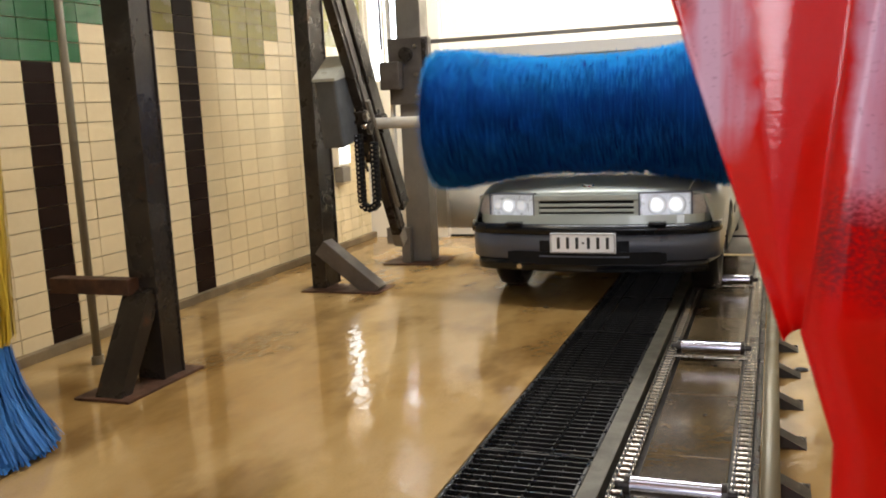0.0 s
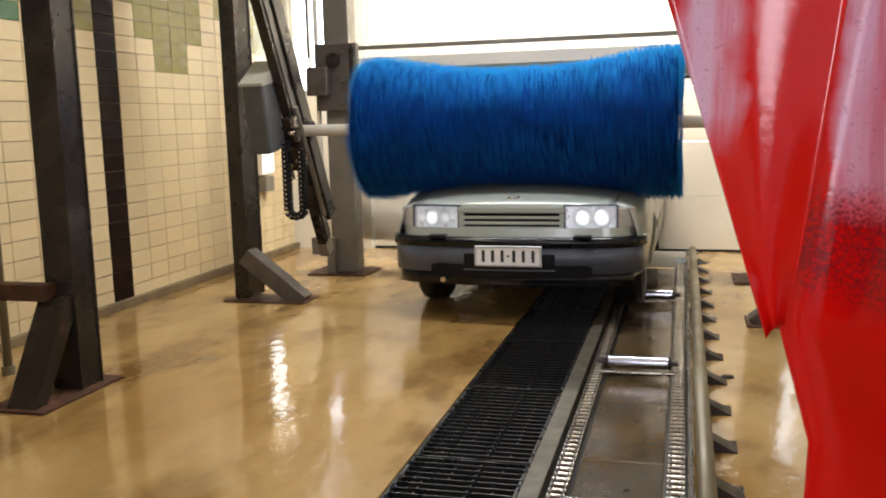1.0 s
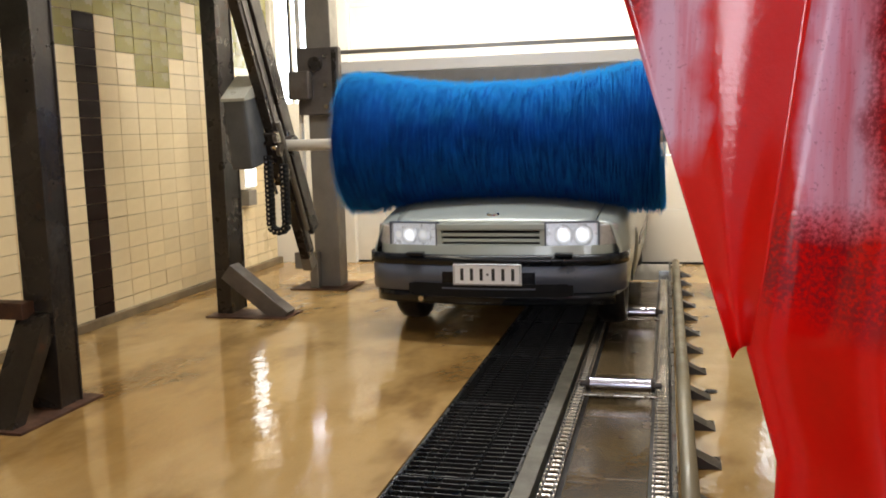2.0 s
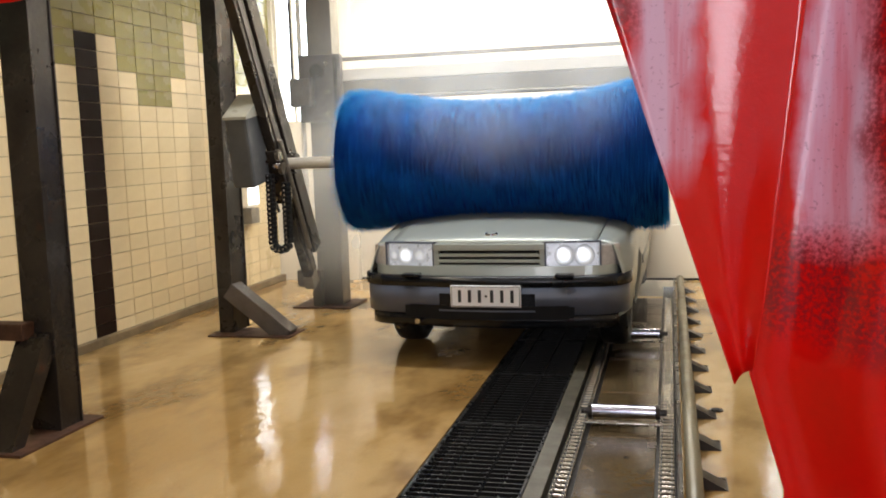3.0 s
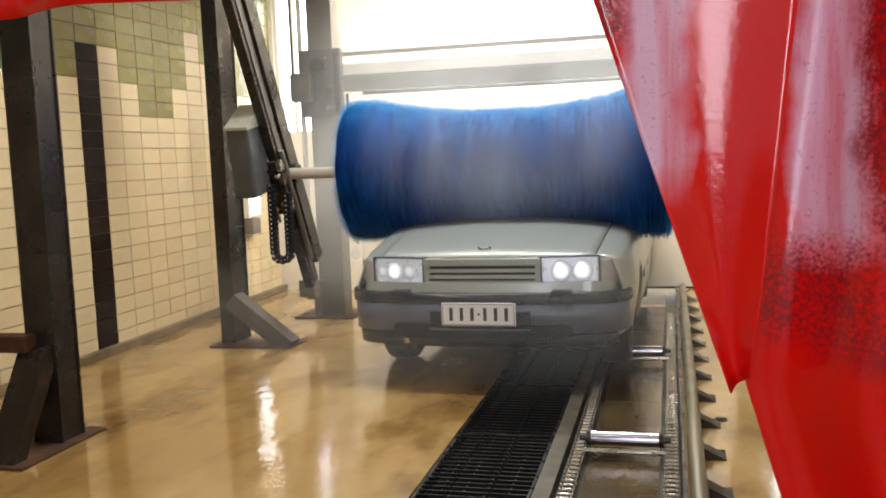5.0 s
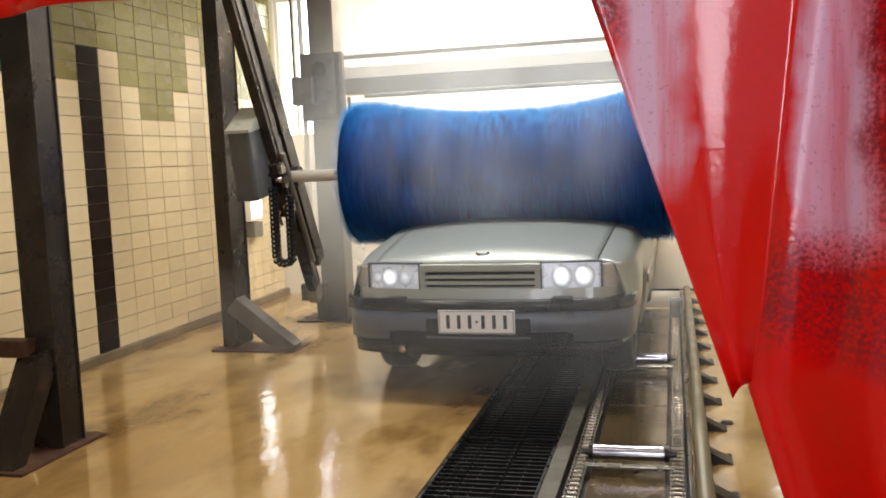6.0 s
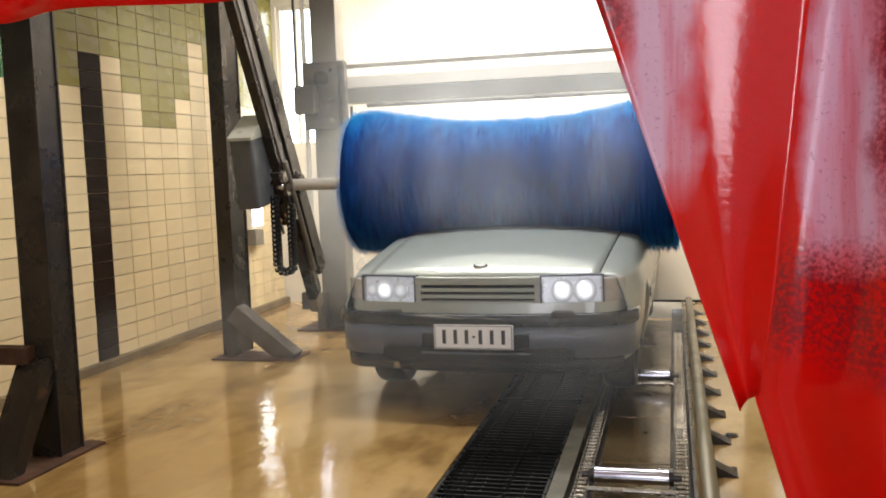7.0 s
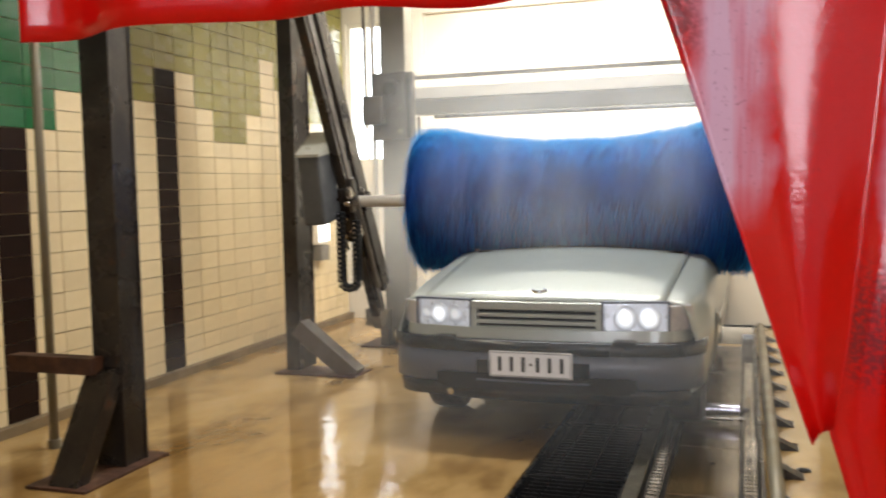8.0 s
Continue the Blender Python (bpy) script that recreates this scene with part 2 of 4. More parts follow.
def sheen_film(m, patches, grime):
    """Soap film with the vinyl's pale sheen painted in, and dark pits, in ragged patches (x0, x1, z0, z1 on the sheet).
    """
    n, l = m.node_tree.nodes, m.node_tree.links
    p = n["Principled BSDF"]
    co, sep = n.new("ShaderNodeTexCoord"), n.new("ShaderNodeSeparateXYZ")
    wob, big, pit = (n.new("ShaderNodeTexNoise") for _ in range(3))
    wob.inputs["Scale"].default_value, big.inputs["Scale"].default_value, pit.inputs["Scale"].default_value = 9, 7, 190
    wob.inputs["Detail"].default_value = big.inputs["Detail"].default_value = 6
    pit.inputs["Detail"].default_value = 3
    squash = n.new("ShaderNodeMapping")
    squash.inputs["Scale"].default_value = (7.5, 1, 0.55)
    l.new(co.outputs["Object"], squash.inputs[0])
    for t in (wob, pit):
        l.new(co.outputs["Object"], t.inputs["Vector"])
    l.new(squash.outputs[0], big.inputs["Vector"])

    def math_node(op, a, b):
        k = n.new("ShaderNodeMath")
        k.operation = op
        for i, v in enumerate((a, b)):
            if isinstance(v, (int, float)):
                k.inputs[i].default_value = v
            else:
                l.new(v, k.inputs[i])
        return k.outputs[0]

    def ramp(src, a, b, c=0.0, d=1.0):
        k = n.new("ShaderNodeMapRange")
        k.inputs[1].default_value, k.inputs[2].default_value, k.inputs[3].default_value, k.inputs[4].default_value = a, b, c, d
        l.new(src, k.inputs[0])
        return k.outputs[0]

    l.new(co.outputs["Object"], sep.inputs[0])
    shift = math_node("MULTIPLY", math_node("SUBTRACT", wob.outputs[0], 0.5), 0.075)
    x, z = math_node("ADD", sep.outputs["X"], shift), math_node("ADD", sep.outputs["Z"], shift)

    def region(areas, soft):
        mask = None
        for x0, x1, z0, z1 in areas:
            a = math_node("MULTIPLY", ramp(x, x0, x0 + soft), ramp(x, x1, x1 - soft))
            b = math_node("MULTIPLY", ramp(z, z0, z0 + 2 * soft), ramp(z, z1, z1 - 2 * soft))
            k = math_node("MULTIPLY", a, b)
            mask = k if mask is None else math_node("MAXIMUM", mask, k)
        return mask

    mask, dirt = region(patches, 0.022), region(grime, 0.02)
    streak = ramp(big.outputs[0], 0.26, 0.62, 0.30, 0.92)
    thick = math_node("MULTIPLY", mask, streak)
    light_pits = math_node("MULTIPLY", mask, ramp(pit.outputs[0], 0.62, 0.72, 0, 0.35))
    heavy = math_node("MULTIPLY", dirt, ramp(math_node("ADD", math_node("MULTIPLY", pit.outputs[0], 0.6), math_node("MULTIPLY", wob.outputs[0], 0.4)), 0.42, 0.57, 0, 0.80))
    pits = math_node("MAXIMUM", light_pits, heavy)
    base = p.inputs["Base Color"].links[0].from_socket
    rough = p.inputs["Roughness"].links[0].from_socket

    def blend(f, a, colour):
        k = n.new("ShaderNodeMix")
        k.data_type = "RGBA"
        l.new(f, k.inputs[0])
        l.new(a, k.inputs[6])
        k.inputs[7].default_value = (*colour, 1)
        return k.outputs[2]

    # lilac base colour carries the glossy highlight along with the film
    c = blend(thick, base, (0.66, 0.42, 0.56))
    c = blend(pits, c, (0.15, 0.012, 0.018))
    l.new(c, p.inputs["Base Color"])
    k = n.new("ShaderNodeMix")
    l.new(thick, k.inputs[0])
    l.new(rough, k.inputs[2])
    k.inputs[3].default_value = 0.38
    l.new(k.outputs[0], p.inputs["Roughness"])


# first the patches of painted sheen and film, then the dark grime
sheen_film(M_RED, ((-0.140, -0.050, 0.23, 0.95), (0.052, 0.150, 0.14, 0.95), (0.36, 0.47, 0.40, 0.95)),
     ((0.015, 0.24, 0.025, 0.20), (-0.17, -0.115, 0.40, 0.56), (0.125, 0.24, 0.12, 0.50)))
M_SNOW = mat("pale_outdoor_ground", (0.80, 0.72, 0.60), 0.8, scale=1.0, mix=0.4)
M_OUT = glow("bright_overcast_distance", (0.92, 0.96, 1.0), 8.0)
M_TUBE = glow("lit_wall_lamp", (0.93, 0.97, 1.0), 2.4)
M_YARD = glow("dim_yard_distance", (0.55, 0.55, 0.60), 0.10)


def mist_material(low, high, across=1.5, down=0.7):
    """Fine mist: cloudy, thin towards the edges of its veil."""
    m = bpy.data.materials.new("water_mist")
    m.use_nodes = True
    n, l = m.node_tree.nodes, m.node_tree.links
    di, tr, ad, cl, mx = (n.new("ShaderNode" + k) for k in ("BsdfDiffuse", "BsdfTranslucent", "AddShader", "BsdfTransparent", "MixShader"))
    di.inputs[0].default_value = tr.inputs[0].default_value = (0.56, 0.59, 0.61, 1)
    co, no, stretch = n.new("ShaderNodeTexCoord"), n.new("ShaderNodeTexNoise"), n.new("ShaderNodeMapping")
    stretch.inputs["Scale"].default_value = (across, 1.0, down)
    no.inputs["Scale"].default_value, no.inputs["Detail"].default_value = 1.1, 2.0
    l.new(co.outputs["Object"], stretch.inputs[0])
    l.new(stretch.outputs[0], no.inputs["Vector"])
    cloud = n.new("ShaderNodeMapRange")
    cloud.inputs[1].default_value, cloud.inputs[2].default_value, cloud.inputs[3].default_value, cloud.inputs[4].default_value = 0.30, 0.72, low, high
    l.new(no.outputs[0], cloud.inputs[0])
    off, ln, edge, mul = n.new("ShaderNodeVectorMath"), n.new("ShaderNodeVectorMath"), n.new("ShaderNodeMapRange"), n.new("ShaderNodeMath")
    off.operation, ln.operation, mul.operation, edge.interpolation_type = "SUBTRACT", "LENGTH", "MULTIPLY", "SMOOTHERSTEP"
    off.inputs[1].default_value = (0.5, 0.5, 0.5)
    l.new(co.outputs["Generated"], off.inputs[0])
    flat = n.new("ShaderNodeVectorMath")
    flat.operation = "MULTIPLY"
    flat.inputs[1].default_value = (1, 0, 1)
    l.new(off.outputs[0], flat.inputs[0])
    l.new(flat.outputs[0], ln.inputs[0])
    edge.inputs[1].default_value, edge.inputs[2].default_value, edge.inputs[3].default_value, edge.inputs[4].default_value = 0.16, 0.495, 1.0, 0.0
    l.new(ln.outputs["Value"], edge.inputs[0])
    l.new(cloud.outputs[0], mul.inputs[0])
    l.new(edge.outputs[0], mul.inputs[1])
    l.new(mul.outputs[0], mx.inputs[0])
    l.new(di.outputs[0], ad.inputs[0])
    l.new(tr.outputs[0], ad.inputs[1])
    l.new(cl.outputs[0], mx.inputs[1])
    l.new(ad.outputs[0], mx.inputs[2])
    l.new(mx.outputs[0], n["Material Output"].inputs["Surface"])
    return m


M_DENSE = mist_material(0.13, 0.24)
M_MIST, M_THIN, M_LOW = mist_material(0.06, 0.19), mist_material(0.03, 0.19, 2.4, 0.40), mist_material(0.01, 0.07)


# ---- mesh helpers ----
def part(name, bm, material, parent=None, label="", smooth=False):
    me = bpy.data.meshes.new(name)
    if smooth:
        for f in bm.faces:
            f.smooth = True
    bm.normal_update()
    bm.to_mesh(me)
    bm.free()
    me.materials.append(material)
    ob = new(name, me)
    ob.parent = parent
    if label:
        ob["label"] = label
    return ob


def share(name, me, m, parent):
    ob = new(name, me)
    ob.parent = parent
    ob.matrix_basis = m
    return ob


def thing(name, m, label, category, group="", kind=""):
    ob = new(name)
    ob.empty_display_size = 0.05
    ob.matrix_basis = m
    return tagged(ob, label, category, group, kind)


def box(bm, x0, x1, y0, y1, z0, z1, bevel=0.0, m=None):
    g = bmesh.ops.create_cube(bm, size=1.0)
    vs = g["verts"]
    bmesh.ops.transform(bm, matrix=Matrix.LocRotScale(((x0 + x1) / 2, (y0 + y1) / 2, (z0 + z1) / 2), None, (abs(x1 - x0), abs(y1 - y0), abs(z1 - z0))), verts=vs)
    if bevel:
        es = {e for v in vs for e in v.link_edges}
        r = bmesh.ops.bevel(bm, geom=list(es), offset=bevel, segments=2, affect="EDGES", profile=0.6)
        vs = list({v for f in r["faces"] for v in f.verts} | {v for v in vs if v.is_valid})
        seen = set(vs)
        todo = list(vs)
        while todo:
            v = todo.pop()
            for e in v.link_edges:
                o = e.other_vert(v)
                if o not in seen:
                    seen.add(o)
                    todo.append(o)
        vs = list(seen)
    if m is not None:
        bmesh.ops.transform(bm, matrix=m, verts=vs)
    return vs


def boxed(x0, x1, y0, y1, z0, z1, bevel=0.0, m=None):
    bm = bmesh.new()
    box(bm, x0, x1, y0, y1, z0, z1, bevel, m)
    return bm


def rod(bm, a, b, r, seg=14, r2=None):
    a, b = Vector(a), Vector(b)
    d = b - a
    m = Matrix.Translation((a + b) / 2) @ d.to_track_quat("Z", "Y").to_matrix().to_4x4()
    return bmesh.ops.create_cone(bm, cap_ends=True, segments=seg, radius1=r, radius2=r if r2 is None else r2, depth=d.length, matrix=m)["verts"]


def rodded(a, b, r, seg=14, r2=None):
    bm = bmesh.new()
    rod(bm, a, b, r, seg, r2)
    return bm


def prism(pts, x0, x1):
    """A y-z outline drawn out along x."""
    bm = bmesh.new()
    a = [bm.verts.new((x0, y, z)) for y, z in pts]
    b = [bm.verts.new((x1, y, z)) for y, z in pts]
    k = len(pts)
    bm.faces.new(a[::-1])
    bm.faces.new(b)
    for i in range(k):
        bm.faces.new((a[i], a[(i + 1) % k], b[(i + 1) % k], b[i]))
    bmesh.ops.recalc_face_normals(bm, faces=bm.faces)
    return bm


def structure(name, bm, material, label, category):
    return tagged(part(name, bm, material), label, category, kind="structure")


# ---- the hall ----
XW, XE, YS, YN, ZC = -4.0, 1.95, -2.6, 9.0, 3.4
TX0, TX1, TY0 = -0.99, 0.22, 0.35      # trench of the conveyor

bm = bmesh.new()
box(bm, XW - 0.2, TX0, YS, YN + 0.3, -0.2, 0)
box(bm, TX1, XE + 0.2, YS, YN + 0.3, -0.2, 0)
box(bm, TX0, TX1, YS, TY0, -0.2, 0)
floor = structure("floor", bm, M_FLOOR, "wet brown-yellow concrete floor with puddles and dark stains", "floor")
structure("trench_bottom", boxed(TX0 - 0.05, TX1 + 0.05, TY0 - 0.05, YN + 0.3, -0.5, -0.38), M_SOOT, "dark wet trench bottom under the grating", "trench")
structure("ground_outside", boxed(-30, 30, YN + 0.3, 60, -0.2, -0.01), M_SNOW, "pale bright ground outside the drive-in opening", "ground")

structure("wall_west", boxed(XW - 0.25, XW - 0.012, YS, YN, 0.0, ZC), M_GROUT, "tiled side wall with grey-brown grout joints", "wall")
structure("wall_east", boxed(XE, XE + 0.25, YS, YN, 0.0, ZC), M_PLASTER, "cream side wall", "wall")
bm = bmesh.new()
box(bm, XW - 0.25, -2.6, YS - 0.25, YS, 0, ZC)
box(bm, 1.4, XE + 0.25, YS - 0.25, YS, 0, ZC)
box(bm, -2.6, 1.4, YS - 0.25, YS, 2.75, ZC)
structure("wall_south", bm, M_PLASTER, "cream end wall with the drive-out opening", "wall")
OX0, OX1, OZ = -3.12, 0.75, 3.15       # drive-in opening
bm = bmesh.new()
box(bm, XW - 0.25, -3.97, YN, YN + 0.25, 0, ZC)
box(bm, -3.55, OX0, YN, YN + 0.25, 0, ZC)
box(bm, -3.97, -3.55, YN, YN + 0.25, 0, 1.65)
box(bm, -3.97, -3.55, YN, YN + 0.25, 3.1, ZC)
box(bm, OX1, 0.84, YN, YN + 0.25, 0, ZC)
box(bm, 1.16, XE + 0.25, YN, YN + 0.25, 0, ZC)
box(bm, 0.84, 1.16, YN, YN + 0.25, 0, 1.20)
box(bm, 0.84, 1.16, YN, YN + 0.25, 3.2, ZC)
box(bm, OX0, OX1, YN, YN + 0.25, OZ, ZC)
structure("wall_north", bm, M_WHITE, "white plastered end wall round the drive-in door", "wall")
door = thing("door_1", pose(0, YN + 0.08, 0), "closed cream-white sectional door with horizontal panel joints", "door", kind="structure")
for k in range(6):
    z = 0.02 + k * 0.525
    part("panel", boxed(OX0 + 0.005, OX1 - 0.005, 0, 0.05, z, z + 0.522, 0.002), M_DOOR, door)
part("bottom_seal", boxed(OX0 + 0.005, OX1 - 0.005, -0.01, 0.05, 0.001, 0.019), M_BLACK, door)
structure("ceiling", boxed(XW - 0.25, XE + 0.25, YS - 0.25, YN + 0.25, ZC, ZC + 0.2), M_WHITE, "white ceiling", "ceiling")
structure("plinth", boxed(XW - 0.012, XW + 0.05, YS, YN, 0, 0.062, 0.006), M_PLINTH, "low dirty concrete plinth along the tiled wall", "baseboard")
structure("backdrop", boxed(-16, 14, 20, 20.1, -0.1, 14), M_OUT, "bright overcast distance outside", "backdrop")
structure("backdrop_2", boxed(-10, 8, -12, -11.9, -0.1, 8), M_YARD, "dim yard distance outside the exit", "backdrop")
structure("ground_outside_2", boxed(-30, 30, -12, YS, -0.2, -0.01), M_SNOW, "pale ground outside the exit", "ground")


def narrow_window(name, x0, x1, z0, z1, label):
    w = thing(name, pose(0, 0, 0), label, "window", kind="structure")
    mid = (x0 + x1) / 2
    for a, b, c, d in ((x0, x0 + 0.04, z0, z1), (x1 - 0.04, x1, z0, z1), (x0 + 0.04, x1 - 0.04, z0, z0 + 0.04), (x0 + 0.04, x1 - 0.04, z1 - 0.04, z1), (mid - 0.015, mid + 0.015, z0 + 0.04, z1 - 0.04)):
        part("window_frame", boxed(a, b, YN + 0.03, YN + 0.09, c, d, 0.004), M_WHITE, w)
    pane = part("pane", boxed(x0 + 0.03, x1 - 0.03, YN + 0.055, YN + 0.062, z0 + 0.03, z1 - 0.03), M_PANE, w)
    pane.visible_shadow = False


narrow_window("window_1", -3.97, -3.55, 1.65, 3.1, "narrow tall window with cool daylight behind")
narrow_window("window_2", 0.84, 1.16, 1.20, 3.2, "narrow tall window beside the door with daylight behind")

wl = thing("wall_lamp", pose(XW, 8.12, 0.84), "lit upright white lamp housing on the tiled wall", "wall lamp")
part("case", boxed(0.002, 0.08, 0, 0.24, 0, 0.82, 0.01), M_WHITE, wl)
part("diffuser", boxed(0.08, 0.10, 0.02, 0.22, 0.03, 0.79, 0.008), M_TUBE, wl, "glowing white diffuser")
part("junction_box", boxed(0.002, 0.10, 0.03, 0.21, -0.16, -0.01, 0.01), M_GREY, wl)


# ---- conveyor ----
def grating_panel(y0, y1):
    t = thing("grating_panel", pose((TX0 - 0.5) / 2, y0, 0), "dark wet steel bar grating set in the floor", "grating", "floor gratings")
    hx, ln = (abs(TX0) - 0.5) / 2 - 0.006, y1 - y0 - 0.012
    bm = bmesh.new()
    for x0, x1, a, b in ((-hx, -hx + 0.012, 0, ln), (hx - 0.012, hx, 0, ln), (-hx, hx, 0, 0.010), (-hx, hx, ln - 0.010, ln)):
        box(bm, x0, x1, a, b, -0.045, -0.002)
    part("frame", bm, M_GRATE, t)
    bm = bmesh.new()
    for i in range(1, 5):
        x = -hx + 2 * hx * i / 5
        box(bm, x - 0.003, x + 0.003, 0, ln, -0.036, -0.014)
    part("cross_wire", bm, M_GRATE, t)
    return t, hx, ln


GRATES = []
y = 1.4
while y < 8.2:
    GRATES.append(grating_panel(y, y + 0.98))
    y += 0.98

structure("kerb_strip", boxed(-0.50, -0.425, TY0, YN, -0.2, 0.006, 0.004), M_STRIP, "worn beige steel edge strip beside the grating", "edge strip")
structure("chain_channel", boxed(-0.425, -0.325, TY0, YN, -0.2, -0.055), M_SOOT, "dark channel under the chain", "channel")
structure("chain_channel_2", boxed(0.0, 0.10, TY0, YN, -0.2, -0.055), M_SOOT, "dark channel under the chain", "channel")
structure("guide_rail", boxed(0.092, 0.112, TY0, YN, -0.2, 0.03, 0.003), M_STEEL, "dark steel guide rail of the conveyor", "rail")
structure("trench_fill", boxed(0.112, TX1, TY0, YN, -0.2, -0.004), M_FLOOR, "wet concrete under the guide pipe", "floor")
pan = thing("conveyor_pan", pose(0, 0, 0), "wet brown steel pan plates between the chains", "conveyor pan")
y = 0.4
while y < YN - 0.7:
    bm = boxed(-0.325, 0.0, y, y + 0.785, -0.10, -0.045, 0.004)
    part("plate", bm, M_PAN, pan)
    bm = bmesh.new()
    rod(bm, (-0.13, y + 0.5, -0.05), (-0.13, y + 0.5, -0.0425), 0.012)
    part("drain_hole", bm, M_BLACK, pan, "dark round drain hole")
    y += 0.79

pipe = thing("guide_pipe", pose(0, 0, 0), "worn beige steel guide pipe along the conveyor on brackets", "guide pipe")
part("pipe", rodded((0.152, 1.0, 0.09), (0.152, 8.6, 0.09), 0.032, 18), M_RAIL, pipe, smooth=True)
br = prism([(-0.075, 0.002), (0.075, 0.002), (0.045, 0.055), (-0.045, 0.055)], 0.165, 0.285)
for v in br.verts:
    if v.co.x > 0.2 and v.co.z > 0.03:
        v.co.z, v.co.x = 0.012, 0.25
first = part("bracket", br, M_STEEL, pipe, "dark sloped steel bracket")
first.matrix_basis = pose(0, 1.8, 0)
y = 2.27
while y < 8.4:
    share("bracket", first.data, pose(0, y, 0), pipe)
    y += 0.47
# round drain in the floor
d = thing("floor_drain", pose(0.29, 4.70, 0.001), "small dark round hole in the wet floor", "drain")
part("ring", rodded((0, 0, 0), (0, 0, 0.004), 0.034, 20), M_STEEL, d)
part("hole", rodded((0, 0, 0), (0, 0, 0.006), 0.026, 20), M_BLACK, d)


def chain(x, label):
    t = thing("conveyor_chain", pose(x, 0, -0.02), label, "chain", "conveyor chains")
    bm = bmesh.new()
    for sx in (-1, 1):
        box(bm, sx * 0.022 - 0.004, sx * 0.022 + 0.004, -0.030, 0.030, -0.018, 0.018, 0.003)
    rod(bm, (-0.032, 0.012, 0), (0.032, 0.012, 0), 0.013, 10)
    first = part("link", bm, M_CHAIN, t)
    first.matrix_basis = pose(0, 2.4, 0)
    for i in range(1, 118):
        share("link", first.data, pose(0, 2.4 + i * 0.052, 0), t)
    return t


CHAINS = [chain(-0.372, "wet steel roller chain beside the edge strip"), chain(0.048, "wet steel roller chain beside the guide rail")]


def pusher_roller(y):
    t = thing("pusher_roller", pose(-0.162, y, 0.03), "shiny wet steel pusher roller between the chains", "roller", "pusher rollers")
    tube = part("tube", rodded((-0.155, 0, 0), (0.155, 0, 0), 0.034, 28), M_ROLL, t, smooth=True)
    tube.data.set_sharp_from_angle(angle=radians(40))
    part("axle", rodded((-0.21, 0, 0), (0.21, 0, 0), 0.016, 12), M_STEEL, t)
    for sx in (-1, 1):
        part("end_ring", rodded((sx * 0.155, 0, 0), (sx * 0.176, 0, 0), 0.038, 24), M_STEEL, t)
    part("carrier_bar", rodded((-0.19, -0.085, -0.035), (0.19, -0.085, -0.035), 0.012, 12), M_CHAIN, t)
    return t


ROLLERS = [(pusher_roller(y), y) for y in (3.06, 4.95, 6.84)]


# ---- posts and portals ----
def post_one():
    t = thing("portal_post", pose(0, 0, 0), "weathered dark steel post with sloped foot brace and side bar", "post", "wash portal posts")
    x0, x1, y0, y1 = -3.085, -2.915, 3.87, 4.05
    bm = bmesh.new()
    box(bm, x0, x1, y0, y0 + 0.014, 0.012, ZC - 0.01, 0.003)
    box(bm, x0, x1, y1 - 0.014, y1, 0.012, ZC - 0.01, 0.003)
    box(bm, x1 - 0.020, x1 - 0.008, y0 + 0.012, y1 - 0.012, 0.012, ZC - 0.01)
    box(bm, x0 + 0.008, x0 + 0.020, y0 + 0.012, y1 - 0.012, 0.012, ZC - 0.01)
    part("column", bm, M_STEEL, t)
    part("base_plate", boxed(-3.20, -2.86, 3.50, 4.15, 0, 0.014, 0.003), M_RUST, t, "rusty base plate")
    bm = prism([(3.875, 0.52), (3.875, 0.40), (3.62, 0.014), (3.53, 0.014), (3.70, 0.30), (3.82, 0.50)], -3.09, -2.93)
    part("foot_brace", bm, M_STEEL, t, "sloped dark steel brace")
    part("side_bar", boxed(-3.54, -3.02, 3.775, 3.868, 0.49, 0.575, 0.008), M_RUST, t, "rusty side bar")
    for z in (1.76, 1.66, 1.61, 0.98):
        part("bolt_hole", rodded((-2.955, 3.8685, z), (-2.955, 3.866, z), 0.008, 10), M_BLACK, t)
    return t


post_one()
p = thing("wall_pipe", pose(0, 0, 0), "thin beige pipe standing from floor to ceiling by the wall", "pipe")
part("tube", rodded((-3.56, 4.10, 0), (-3.56, 4.10, ZC - 0.01), 0.024, 14), M_RAIL, p, smooth=True)
part("collar", rodded((-3.56, 4.10, 0), (-3.56, 4.10, 0.05), 0.036, 14), M_RAIL, p)


def post_two(mirror, m, label):
    t = thing("portal_post", m, label, "post", "wash portal posts")
    s = -1 if mirror else 1
    bm = bmesh.new()
    box(bm, -0.06 * s, 0.06 * s, 0, 0.016, 0.012, ZC - 0.02, 0.003)
    box(bm, -0.06 * s, 0.06 * s, 0.25, 0.266, 0.012, ZC - 0.02, 0.003)
    box(bm, 0.035 * s, 0.050 * s, 0.014, 0.252, 0.012, ZC - 0.02)
    part("column", bm, M_STEEL, t)
    part("base_plate", boxed(-0.10 * s, 0.56 * s, -0.12, 0.20, 0, 0.012, 0.003), M_RUST, t, "rusty base plate")
    bm = bmesh.new()
    box(bm, -0.065, 0.065, -0.05, 0.10, 0, 0.58, 0.006, Matrix.Translation((0.505 * s, 0.0, -0.01)) @ Matrix.Rotation(radians(-52 * s), 4, "Y"))
    bmesh.ops.bisect_plane(bm, geom=list(bm.verts) + list(bm.edges) + list(bm.faces), plane_co=(0, 0, 0.012), plane_no=(0, 0, -1), clear_outer=True)
    part("foot_brace", bm, M_BRACE, t, "sloped brown-grey channel brace")
    return t


post_two(False, pose(-3.23, 6.25, 0), "brown weathered steel post with a sloped foot brace")
post_two(True, pose(1.02, 5.95, 0), "dark steel post with a sloped foot brace beside the conveyor")


